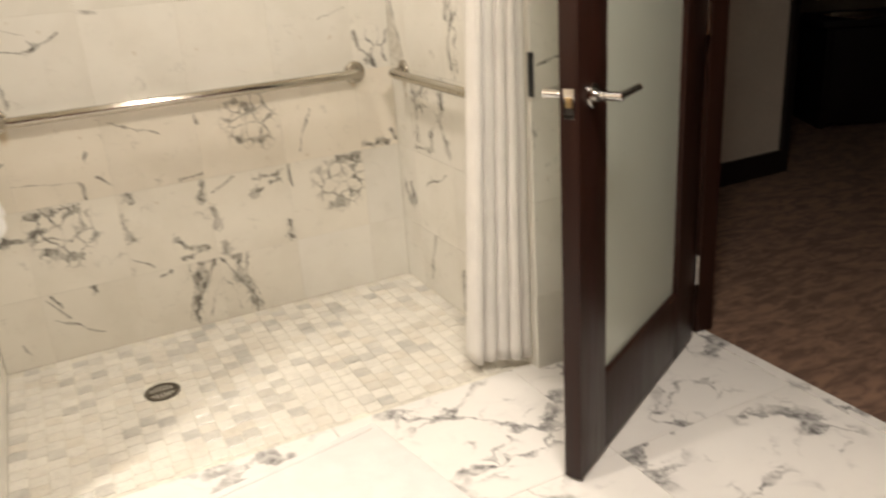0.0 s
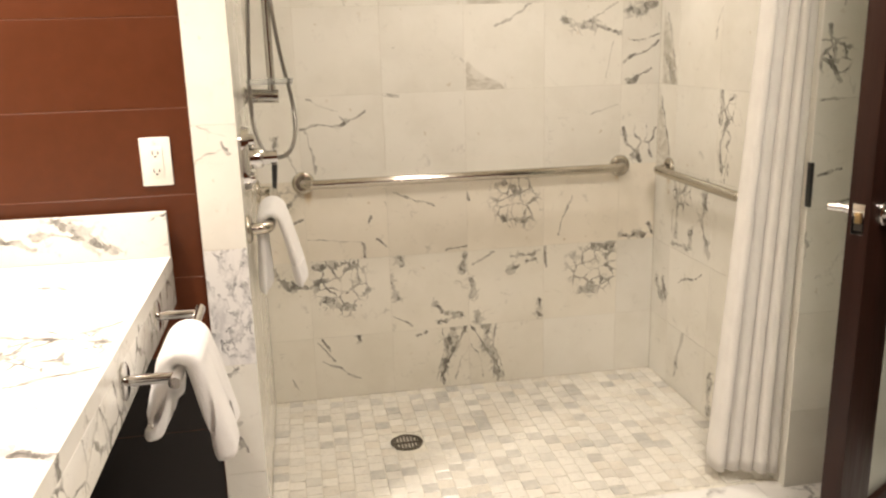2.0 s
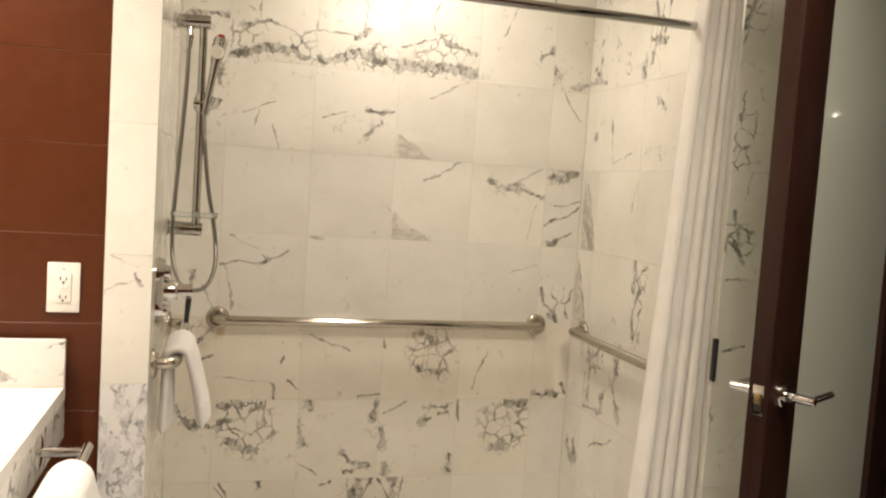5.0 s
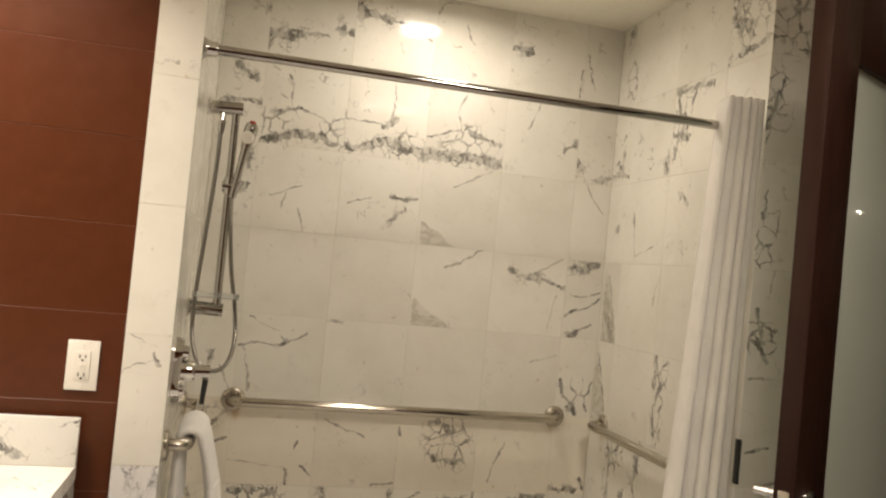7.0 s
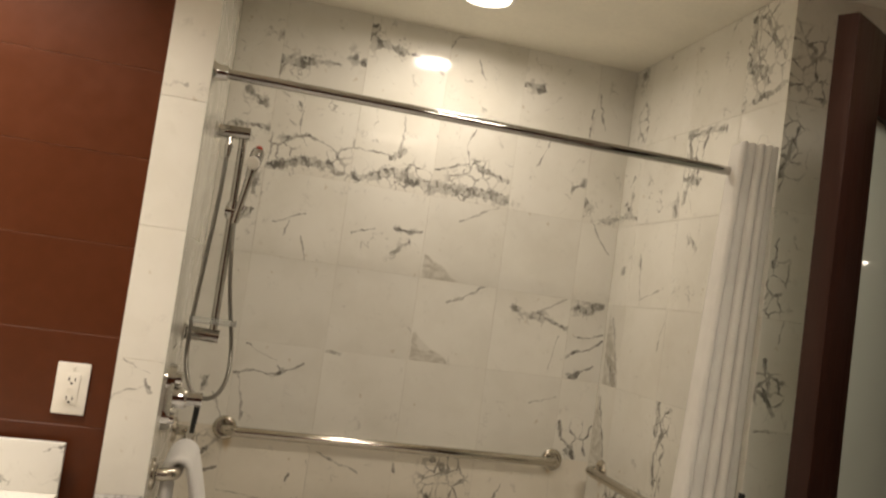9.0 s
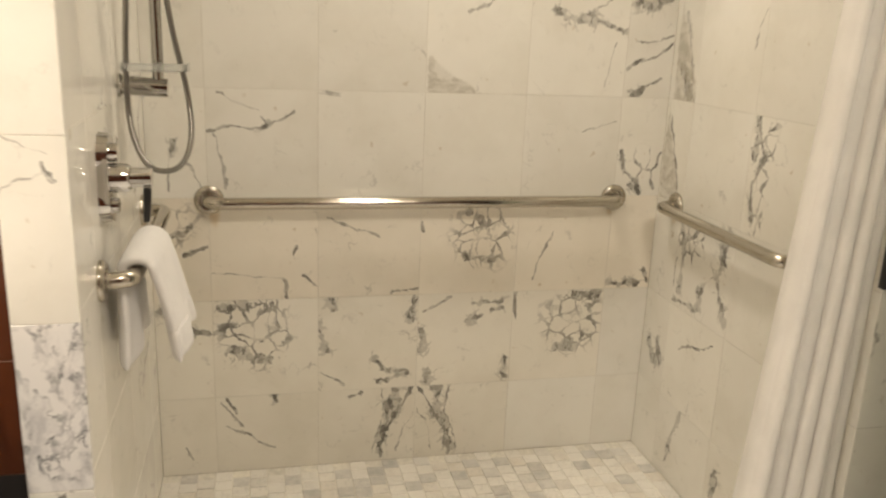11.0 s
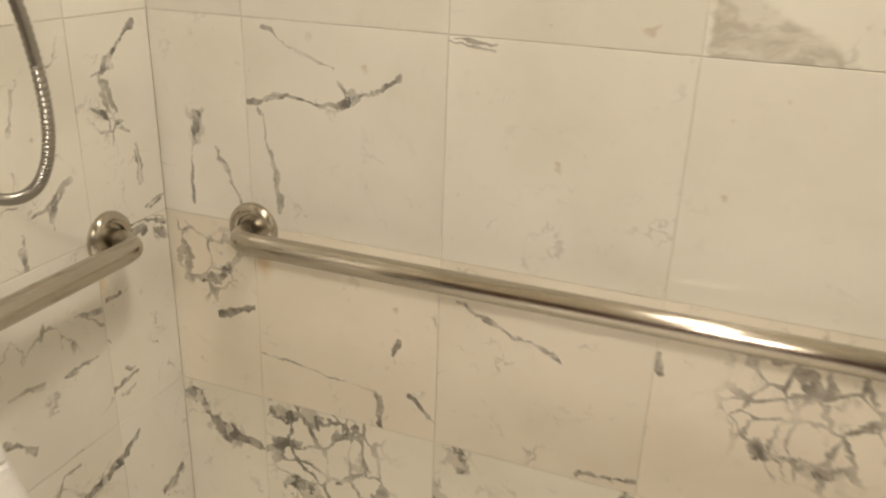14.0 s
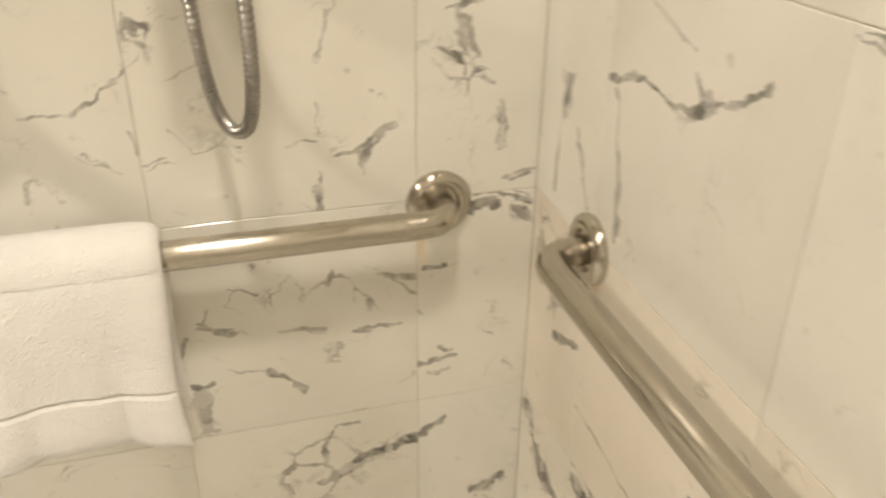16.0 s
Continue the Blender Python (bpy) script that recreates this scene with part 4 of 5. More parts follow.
# dark desk in the unlit bedroom
def desk():
    ob = thing("desk", (4.75, 0.55, 0), "dark wooden desk standing in the unlit bedroom", "desk", turn=-28)
    part("top", boxed(-0.10, 1.60, 0.0, 0.62, 0.63, 0.665, bevel=0.004), M_BLACK, ob)
    part("side_panel", boxed(-0.06, -0.02, 0.03, 0.60, -0.004, 0.63, bevel=0.003), M_BLACK, ob)
    part("side_panel", boxed(1.52, 1.56, 0.03, 0.60, -0.004, 0.63, bevel=0.003), M_BLACK, ob)
    part("front_panel", boxed(-0.02, 1.52, 0.05, 0.07, 0.02, 0.63, bevel=0.002), M_BLACK, ob)
    tray = thing("tray", (4.94, 0.62, 0.665), "shiny steel tray on the dark desk", "tray", turn=-28)
    part("dish", lathe([(0, 0), (0.15, 0), (0.165, 0.012), (0.168, 0.022), (0.162, 0.022), (0.148, 0.006), (0, 0.006)], 40), M_CHROME, tray)


desk()

far_lamp = thing("wall_lamp", (7.2, -0.52, 2.22), "small lit lamp high on the far bedroom wall", "wall lamp")
part("back_plate", cone(bmesh.new(), (0, 0, 0), (-0.012, 0, 0), 0.040, 0.038, 24), M_CHROME, far_lamp)
part("bulb", lathe([(0, 0), (0.010, 0.001), (0.015, 0.010), (0.014, 0.019), (0.008, 0.025), (0, 0.027)], 24, Matrix.Translation((-0.012, 0, 0)) @ Matrix.Rotation(radians(-90), 4, "Y")), M_BULB, far_lamp, "glowing warm bulb")

# white bath mat in front of the shower
mat = thing("bath_mat", (0.615, -1.30, 0), "white terry bath mat on the marble floor", "bath mat", turn=9.5)
bm = boxed(-0.39, 0.39, -0.25, 0.25, 0.0, 0.012, bevel=0.005)
part("woven_sheet", bm, M_TOWEL, mat)
for y in (-0.225, 0.225):
    part("border", boxed(-0.37, 0.37, y - 0.006, y + 0.006, 0.010, 0.0145, bevel=0.002), M_TOWEL, mat)

# black strip on the jamb's edge
strip = thing("jamb_bumper", (W + 0.006, -DEPTH, 0.93), "narrow black rubber bumper on the marble jamb edge", "door bumper")
part("pad", boxed(-0.008, 0.002, -0.006, 0.012, -0.062, 0.062, bevel=0.002), M_DARKCHROME, strip)


# ---- pieces of walls and floors ----
def lay(parent, m_of, us, vs, choose, thick=THICK):
    """Tiles between the joints us and vs; m_of(u, v) gives the pose of a tile's middle."""
    for i, (u0, u1) in enumerate(zip(us, us[1:])):
        for j, (v0, v1) in enumerate(zip(vs, vs[1:])):
            w, h = abs(u1 - u0) - GAP, v1 - v0 - GAP
            tile(parent, m_of((u0 + u1) / 2, (v0 + v1) / 2), w, h, thick, choose(i, j))


MARKS = {}
PLAN = {"back": (XJ, ZJ, 1), "left": (YJ, ZJ, 1), "right": (YJ, ZJ, -1), "front": ([-0.094, 0.012, 0.5, W, W + T, 2.12], ZJ, 1)}


def spot(wall, u, v):
    us, vs, s = PLAN[wall]
    find = lambda x, js: max([k for k in range(len(js) - 1) if min(js[k], js[k + 1]) <= x <= max(js[k], js[k + 1])], default=None)
    return find(u, us), find(v, vs)


def middle(wall, i, j):
    us, vs, s = PLAN[wall]
    return (us[i] + us[i + 1]) / 2, (vs[j] + vs[j + 1]) / 2, s


def vein(wall, w, *line):
    """A dark vein along a line, in wall metres; it ends at the joint of its tile."""
    for (a, b), (c, d) in zip(line, line[1:]):
        i, j = spot(wall, (a + c) / 2, (b + d) / 2)
        if i is not None and j is not None:
            u, v, s = middle(wall, i, j)
            MARKS.setdefault((wall, i, j), ([], [], [], []))[0].append((s * (a - u), b - v, s * (c - u), d - v, w))


def broken(wall, a, b, r, kind=1):
    """A patch of broken, grey-veined marble; kind 2: a rusty stain."""
    i, j = spot(wall, a, b)
    if i is not None and j is not None:
        u, v, s = middle(wall, i, j)
        MARKS.setdefault((wall, i, j), ([], [], [], []))[kind].append((s * (a - u), b - v, r))


def wedge(wall, a, b, w, h):
    """A beige-grey triangle that stands on a joint and runs out to one side."""
    i, j = spot(wall, a, b)
    u, v, s = middle(wall, i, j)
    MARKS.setdefault((wall, i, j), ([], [], [], []))[3].append((s * (a - u), b - v, w, h))


vein("back", 0.0119, (0.158, 1.040), (0.182, 1.046))
vein("back", 0.0071, (0.182, 1.049), (0.236, 1.062))
vein("back", 0.0091, (0.236, 1.061), (0.280, 1.061))
vein("back", 0.0141, (0.280, 1.061), (0.310, 1.059))
vein("back", 0.0156, (0.310, 1.060), (0.344, 1.066))
vein("back", 0.0060, (0.313, 1.083), (0.325, 1.068))
vein("back", 0.0084, (0.344, 1.069), (0.377, 1.086))
vein("back", 0.0072, (0.377, 1.086), (0.402, 1.103))
vein("back", 0.0042, (0.181, 1.035), (0.201, 0.955))
vein("back", 0.0048, (0.201, 0.955), (0.214, 0.890))
vein("back", 0.0050, (0.192, 1.154), (0.302, 1.101))
vein("back", 0.0055, (0.181, 1.034), (0.211, 0.888))
vein("back", 0.0155, (0.077, 1.019), (0.069, 0.982))
vein("back", 0.0066, (0.106, 0.976), (0.140, 0.889))
vein("back", 0.0055, (0.068, 0.977), (0.054, 0.879))
broken("back", 0.281, 0.459, 0.125)
vein("back", 0.0365, (0.181, 0.530), (0.259, 0.532))
vein("back", 0.0339, (0.201, 0.390), (0.325, 0.361))
vein("back", 0.0132, (0.168, 0.453), (0.227, 0.488))
broken("back", 0.963, 0.740, 0.111)
vein("back", 0.0235, (0.916, 0.671), (1.010, 0.667))
vein("back", 0.0216, (0.881, 0.805), (0.917, 0.817))
broken("back", 1.277, 0.454, 0.114)
vein("back", 0.0337, (1.275, 0.540), (1.358, 0.536))
vein("back", 0.0333, (1.230, 0.362), (1.285, 0.366))
vein("back", 0.0289, (0.019, 0.526), (0.057, 0.488), (0.097, 0.460))
vein("back", 0.0132, (0.097, 0.460), (0.160, 0.453))
vein("back", 0.0338, (0.505, 0.545), (0.512, 0.511))
vein("back", 0.0253, (0.467, 0.474), (0.481, 0.384))
vein("back", 0.0252, (0.783, 0.434), (0.786, 0.363))
vein("back", 0.0308, (0.810, 0.303), (0.813, 0.273))
vein("back", 0.0260, (0.754, 0.539), (0.751, 0.484))
vein("back", 0.0112, (0.690, 0.562), (0.775, 0.578))
vein("back", 0.0280, (0.638, 0.345), (0.663, 0.321))
vein("back", 0.0196, (0.675, 0.313), (0.739, 0.301))
vein("back", 0.0150, (0.726, 0.295), (0.650, 0.272))
vein("back", 0.0084, (0.477, 0.314), (0.537, 0.266))
vein("back", 0.0180, (0.573, 0.234), (0.599, 0.239))
vein("back", 0.0168, (0.940, 0.522), (1.036, 0.531))
vein("back", 0.0253, (0.935, 0.467), (0.967, 0.486))
vein("back", 0.0196, (1.005, 0.498), (1.038, 0.503))
vein("back", 0.0084, (0.789, 0.503), (0.876, 0.546))
vein("back", 0.0240, (1.054, 0.329), (1.061, 0.269))
vein("back", 0.0112, (1.081, 0.550), (1.086, 0.465))
vein("back", 0.0255, (1.388, 0.580), (1.486, 0.573))
vein("back", 0.0151, (1.509, 0.614), (1.529, 0.571))
vein("back", 0.0060, (0.165, 0.637), (0.371, 0.616))
vein("back", 0.0130, (0.377, 0.609), (0.373, 0.558))
vein("back", 0.0120, (0.428, 0.626), (0.458, 0.595))
vein("back", 0.0072, (0.400, 0.714), (0.390, 0.684))
vein("back", 0.0060, (0.488, 0.804), (0.645, 0.743))
vein("back", 0.0052, (1.190, 0.747), (1.130, 0.596))
vein("back", 0.0120, (0.776, 0.783), (0.777, 0.758))
vein("back", 0.0179, (0.038, 0.755), (0.089, 0.756), (0.147, 0.810))
broken("back", 0.073, 0.789, 0.058)
vein("back", 0.0122, (0.092, 0.695), (0.152, 0.716))
broken("back", 1.460, 0.955, 0.048)
vein("back", 0.0169, (1.430, 0.896), (1.473, 0.870))
vein("back", 0.0134, (1.400, 1.166), (1.441, 1.190))
vein("back", 0.0040, (1.256, 1.061), (1.366, 1.091))
vein("back", 0.0091, (1.535, 0.528), (1.606, 0.488))
vein("back", 0.0050, (0.463, 1.159), (0.525, 1.153))
vein("back", 0.0150, (0.329, 0.248), (0.339, 0.218))
vein("back", 0.0098, (0.193, 0.238), (0.218, 0.193))
# a pair of mirrored legs that meet at a joint
for mid, way in ((0.7696, -1), (0.7696, 1)):
    vein("back", 0.048, (mid + way * 0.066, 0.240), (mid + way * 0.076, 0.165))
    vein("back", 0.030, (mid + way * 0.088, 0.150), (mid + way * 0.118, 0.030))
    vein("back", 0.0115, (mid + way * 0.014, 0.244), (mid + way * 0.052, 0.182), (mid + way * 0.094, 0.100), (mid + way * 0.112, 0.012))
    vein("back", 0.0075, (mid + way * 0.108, 0.238), (mid + way * 0.100, 0.160), (mid + way * 0.136, 0.030))
    vein("back", 0.0045, (mid + way * 0.004, 0.170), (mid + way * 0.040, 0.110), (mid + way * 0.062, 0.030))
vein("back", 0.0066, (0.173, 0.224), (0.236, 0.153))
vein("back", 0.0069, (0.194, 0.156), (0.332, 0.068))
vein("back", 0.0083, (0.070, 0.085), (0.090, 0.049))
vein("back", 0.0079, (0.296, 0.429), (0.359, 0.471))
broken("back", 0.213, 1.848, 0.069)
vein("back", 0.0311, (0.154, 1.782), (0.298, 1.817), (0.378, 1.824), (0.424, 1.799))
vein("back", 0.0324, (0.424, 1.799), (0.507, 1.800))
vein("back", 0.0364, (0.507, 1.800), (0.627, 1.843))
vein("back", 0.0445, (0.628, 1.833), (0.762, 1.810))
vein("back", 0.0467, (0.762, 1.810), (0.917, 1.810))
vein("back", 0.0424, (0.915, 1.821), (1.061, 1.799))
broken("back", 0.696, 1.813, 0.095)
broken("back", 0.910, 1.852, 0.100)
broken("back", 0.458, 1.843, 0.081)
vein("back", 0.0064, (0.268, 2.003), (0.265, 1.920), (0.299, 1.875))
vein("back", 0.0077, (0.638, 2.048), (0.640, 1.963), (0.629, 1.897))
vein("back", 0.0064, (0.914, 2.049), (0.885, 1.989), (0.905, 1.884))
vein("back", 0.0162, (0.205, 1.894), (0.293, 1.911))
vein("back", 0.0061, (0.293, 1.911), (0.411, 1.876))
vein("back", 0.0171, (0.598, 1.891), (0.657, 1.923))
vein("back", 0.0191, (0.935, 1.911), (1.054, 1.879))
vein("back", 0.0073, (0.448, 1.904), (0.619, 1.895))
vein("back", 0.0077, (0.753, 1.867), (0.901, 1.916))
vein("back", 0.0485, (0.159, 2.115), (0.161, 2.167))
vein("back", 0.0364, (0.172, 2.160), (0.279, 2.188))
vein("back", 0.0212, (0.279, 2.188), (0.361, 2.191))
vein("back", 0.0404, (0.408, 2.223), (0.462, 2.214))
vein("back", 0.0467, (0.463, 2.342), (0.496, 2.296))
vein("back", 0.0339, (0.496, 2.300), (0.601, 2.287))
vein("back", 0.0170, (0.601, 2.287), (0.760, 2.251))
vein("back", 0.0297, (0.715, 2.259), (0.757, 2.242))
vein("back", 0.0204, (0.147, 2.254), (0.165, 2.266))
vein("back", 0.0064, (0.769, 2.337), (0.795, 2.387), (0.851, 2.388))
vein("back", 0.0076, (0.885, 2.318), (0.923, 2.249))
vein("back", 0.0311, (1.044, 2.253), (1.150, 2.253))
vein("back", 0.0070, (1.387, 2.281), (1.432, 2.141))
vein("back", 0.0076, (1.170, 1.955), (1.257, 2.174))
vein("back", 0.0080, (1.364, 2.105), (1.371, 2.220))
vein("back", 0.0311, (1.322, 1.894), (1.377, 1.926))
vein("back", 0.0400, (1.388, 1.850), (1.399, 1.813))
vein("back", 0.0080, (1.423, 1.777), (1.502, 1.655))
vein("back", 0.0222, (1.470, 1.789), (1.529, 1.806))
vein("back", 0.0324, (0.062, 2.043), (0.128, 2.005))
vein("back", 0.0162, (0.016, 1.911), (0.161, 1.920))
vein("back", 0.0272, (0.135, 1.741), (0.137, 1.681))
vein("back", 0.0154, (0.091, 1.573), (0.141, 1.621))
vein("back", 0.0073, (0.321, 1.551), (0.343, 1.473))
vein("back", 0.0073, (0.497, 1.596), (0.577, 1.618))
vein("back", 0.0148, (0.661, 1.628), (0.756, 1.639))
vein("back", 0.0162, (0.663, 1.544), (0.718, 1.599))
vein("back", 0.0064, (0.889, 1.698), (1.046, 1.779))
vein("back", 0.0058, (0.214, 1.594), (0.328, 1.633))
vein("back", 0.0058, (0.271, 1.613), (0.262, 1.541))
vein("back", 0.0064, (0.892, 1.390), (1.040, 1.471))
vein("back", 0.0257, (1.140, 1.412), (1.197, 1.386))
vein("back", 0.0382, (1.197, 1.386), (1.267, 1.382))
vein("back", 0.0192, (1.267, 1.382), (1.376, 1.360))
vein("back", 0.0053, (1.263, 1.410), (1.360, 1.468))
vein("back", 0.0400, (1.411, 1.446), (1.460, 1.438))
vein("back", 0.0222, (1.460, 1.444), (1.499, 1.470))
vein("back", 0.0090, (1.408, 1.326), (1.470, 1.330), (1.528, 1.348))
vein("back", 0.0095, (1.388, 1.246), (1.420, 1.262), (1.480, 1.284), (1.526, 1.322))
vein("back", 0.0150, (1.400, 1.178), (1.432, 1.184))
vein("back", 0.0080, (1.432, 1.188), (1.500, 1.218))
vein("back", 0.0110, (1.440, 1.412), (1.480, 1.440), (1.514, 1.464))
vein("back", 0.0160, (1.391, 0.992), (1.410, 0.939))
vein("back", 0.0140, (1.410, 0.939), (1.448, 0.905), (1.466, 0.874))
vein("back", 0.0110, (1.524, 0.994), (1.502, 0.940), (1.513, 0.878))
vein("back", 0.0051, (1.346, 1.323), (1.319, 1.190))
vein("back", 0.0061, (0.474, 1.164), (0.525, 1.162))
vein("left", 0.0102, (-0.034, 1.150), (-0.056, 1.122))
vein("left", 0.0089, (-0.056, 1.122), (-0.100, 1.084))
vein("left", 0.0057, (-0.100, 1.084), (-0.105, 1.035))
vein("left", 0.0044, (-0.105, 1.035), (-0.075, 0.998))
vein("left", 0.0081, (-0.078, 0.853), (-0.004, 0.843))
vein("left", 0.0064, (-0.042, 0.878), (-0.009, 0.884))
vein("left", 0.0161, (-0.302, 0.439), (-0.236, 0.472))
vein("left", 0.0160, (-0.236, 0.472), (-0.154, 0.488))
vein("left", 0.0110, (-0.154, 0.488), (-0.112, 0.515))
vein("left", 0.0085, (-0.219, 0.914), (-0.185, 0.956))
vein("left", 0.0049, (-0.238, 0.934), (-0.212, 0.928))
vein("left", 0.0057, (-0.272, 0.906), (-0.278, 0.864))
vein("left", 0.0064, (-0.354, 0.638), (-0.327, 0.624))
vein("left", 0.0109, (-0.327, 0.624), (-0.310, 0.606))
vein("left", 0.0217, (-0.439, 0.624), (-0.431, 0.577))
vein("left", 0.0040, (-0.433, 0.725), (-0.375, 0.708))
vein("left", 0.0042, (-0.417, 0.751), (-0.426, 0.732))
vein("left", 0.0054, (-0.235, 0.690), (-0.176, 0.687))
vein("left", 0.0025, (-0.248, 1.100), (-0.258, 1.036))
vein("left", 0.0049, (-0.526, 1.004), (-0.496, 1.008))
vein("left", 0.0043, (-0.496, 1.008), (-0.445, 1.054))
vein("left", 0.0031, (-0.561, 1.001), (-0.526, 1.004))
broken("left", -0.443, 1.082, 0.022)
vein("left", 0.0038, (-0.512, 0.951), (-0.482, 0.929))
vein("left", 0.0036, (-0.454, 0.929), (-0.423, 0.936))
vein("left", 0.0110, (0.013, 0.513), (0.041, 0.437))
broken("left", -0.112, 1.013, 0.033)
vein("left", 0.0072, (-0.110, 1.082), (-0.100, 1.088))
vein("left", 0.0042, (-0.048, 0.961), (-0.042, 0.918))
vein("left", 0.0144, (-0.074, 0.364), (-0.030, 0.393))
vein("left", 0.0048, (-0.196, 0.760), (-0.138, 0.759))
broken("left", -0.301, 0.457, 0.063)
vein("left", 0.0036, (-0.571, 1.001), (-0.523, 1.005))
vein("left", 0.0061, (-0.523, 1.005), (-0.499, 1.006))
vein("left", 0.0049, (-0.499, 1.008), (-0.474, 1.026))
vein("left", 0.0036, (-0.474, 1.026), (-0.442, 1.059))
vein("left", 0.0030, (-0.442, 1.059), (-0.424, 1.086))
vein("left", 0.0036, (-0.456, 1.099), (-0.456, 1.071))
vein("left", 0.0030, (-0.521, 0.949), (-0.487, 0.932))
vein("left", 0.0042, (-0.487, 0.932), (-0.429, 0.939))
vein("left", 0.0030, (-0.466, 0.975), (-0.461, 0.952))
vein("left", 0.0030, (-0.424, 0.974), (-0.398, 0.951))
vein("left", 0.0030, (-0.399, 0.946), (-0.351, 0.947))
vein("left", 0.0024, (-0.421, 1.035), (-0.381, 1.043))
vein("left", 0.0077, (-0.219, 0.934), (-0.185, 0.955))
vein("left", 0.0063, (-0.245, 0.932), (-0.219, 0.932))
vein("left", 0.0071, (-0.281, 0.896), (-0.275, 0.863))
vein("left", 0.0036, (-0.252, 1.089), (-0.259, 1.036))
vein("left", 0.0030, (-0.270, 0.993), (-0.266, 0.960))
vein("left", 0.0035, (-0.308, 0.944), (-0.269, 0.953))
vein("left", 0.0084, (-0.113, 1.082), (-0.080, 1.088))
vein("left", 0.0054, (-0.106, 1.057), (-0.089, 1.031))
vein("left", 0.0049, (-0.095, 1.005), (-0.064, 0.996))
vein("left", 0.0097, (-0.033, 0.874), (-0.018, 0.877))
vein("left", 0.0128, (-0.083, 0.834), (-0.050, 0.839))
vein("left", 0.0145, (-0.031, 0.835), (-0.011, 0.827))
vein("left", 0.0040, (-0.032, 0.853), (-0.009, 0.850))
vein("left", 0.0042, (-0.055, 0.962), (-0.047, 0.918))
vein("left", 0.0040, (0.001, 0.876), (0.021, 0.866))
vein("left", 0.0056, (-0.429, 0.733), (-0.414, 0.717))
vein("left", 0.0064, (-0.414, 0.717), (-0.374, 0.705))
vein("left", 0.0045, (-0.327, 0.707), (-0.275, 0.691))
vein("left", 0.0056, (-0.239, 0.691), (-0.213, 0.689))
vein("left", 0.0064, (-0.213, 0.689), (-0.179, 0.688))
vein("left", 0.0040, (-0.196, 0.756), (-0.138, 0.757))
vein("left", 0.0080, (-0.354, 0.638), (-0.330, 0.625))
vein("left", 0.0108, (-0.330, 0.625), (-0.309, 0.608))
vein("left", 0.0045, (-0.401, 0.656), (-0.357, 0.643))
vein("left", 0.0235, (-0.436, 0.624), (-0.432, 0.573))
vein("left", 0.0113, (-0.449, 0.631), (-0.421, 0.634))
vein("left", 0.0070, (-0.129, 0.640), (-0.113, 0.628))
vein("left", 0.0060, (-0.141, 0.600), (-0.113, 0.599))
vein("left", 0.0050, (-0.290, 0.495), (-0.265, 0.539))
vein("left", 0.0060, (-0.265, 0.539), (-0.233, 0.537))
vein("left", 0.0056, (-0.442, 0.710), (-0.449, 0.679))
vein("left", 0.0042, (-0.388, 0.770), (-0.350, 0.759))
vein("left", 0.0040, (-0.149, 0.706), (-0.144, 0.701))
vein("left", 0.0058, (-0.211, 0.934), (-0.186, 0.955))
vein("left", 0.0043, (-0.216, 0.932), (-0.219, 0.900))
vein("left", 0.0051, (-0.270, 0.913), (-0.278, 0.857))
vein("left", 0.0051, (-0.234, 0.695), (-0.180, 0.688))
vein("left", 0.0049, (-0.330, 0.707), (-0.273, 0.696))
vein("left", 0.0066, (-0.356, 0.645), (-0.309, 0.611))
vein("left", 0.0074, (-0.154, 0.617), (-0.106, 0.617))
vein("left", 0.0073, (-0.098, 1.069), (-0.088, 1.031))
vein("left", 0.0042, (-0.088, 1.005), (-0.071, 0.996))
vein("left", 0.0042, (-0.050, 0.975), (-0.043, 0.933))
vein("left", 0.0073, (-0.142, 0.759), (-0.116, 0.760))
vein("left", 0.0035, (-0.206, 0.765), (-0.125, 0.715))
vein("left", 0.0041, (-0.244, 0.562), (-0.212, 0.558))
vein("left", 0.0043, (-0.181, 1.119), (-0.168, 1.142))
vein("left", 0.0035, (-0.207, 1.104), (-0.174, 1.118))
vein("right", 0.0299, (-0.045, 0.389), (-0.106, 0.319))
vein("right", 0.034, (-0.415, 0.845), (-0.392, 0.700))
vein("right", 0.030, (-0.392, 0.700), (-0.436, 0.598))
vein("right", 0.020, (-0.160, 0.835), (-0.197, 0.750), (-0.190, 0.600))
vein("right", 0.016, (-0.200, 0.760), (-0.300, 0.828), (-0.400, 0.836))
vein("right", 0.020, (-0.300, 0.585), (-0.322, 0.660))
broken("right", -0.235, 0.767, 0.076)
vein("right", 0.0160, (-0.149, 0.568), (-0.317, 0.584))
vein("right", 0.0099, (-0.235, 0.430), (-0.412, 0.513))
broken("right", -0.515, 0.975, 0.058)
broken("right", -0.525, 0.900, 0.045)
vein("right", 0.014, (-0.478, 1.150), (-0.530, 1.060), (-0.486, 0.985), (-0.500, 0.900))
vein("right", 0.022, (-0.560, 1.150), (-0.520, 1.130))
vein("right", 0.0388, (-0.077, 1.246), (-0.118, 1.173))
vein("right", 0.0152, (-0.157, 0.624), (-0.158, 0.701))
vein("right", 0.0160, (-0.302, 0.637), (-0.326, 0.619))
vein("right", 0.0271, (-0.392, 0.790), (-0.411, 0.754))
vein("right", 0.0170, (-0.222, 1.660), (-0.232, 1.610))
vein("right", 0.0070, (-0.232, 1.610), (-0.258, 1.482))
vein("right", 0.0050, (-0.258, 1.505), (-0.330, 1.514), (-0.419, 1.542))
vein("right", 0.0200, (-0.100, 1.900), (-0.080, 1.830))
vein("right", 0.0240, (-0.475, 2.055), (-0.590, 2.058), (-0.700, 2.050))
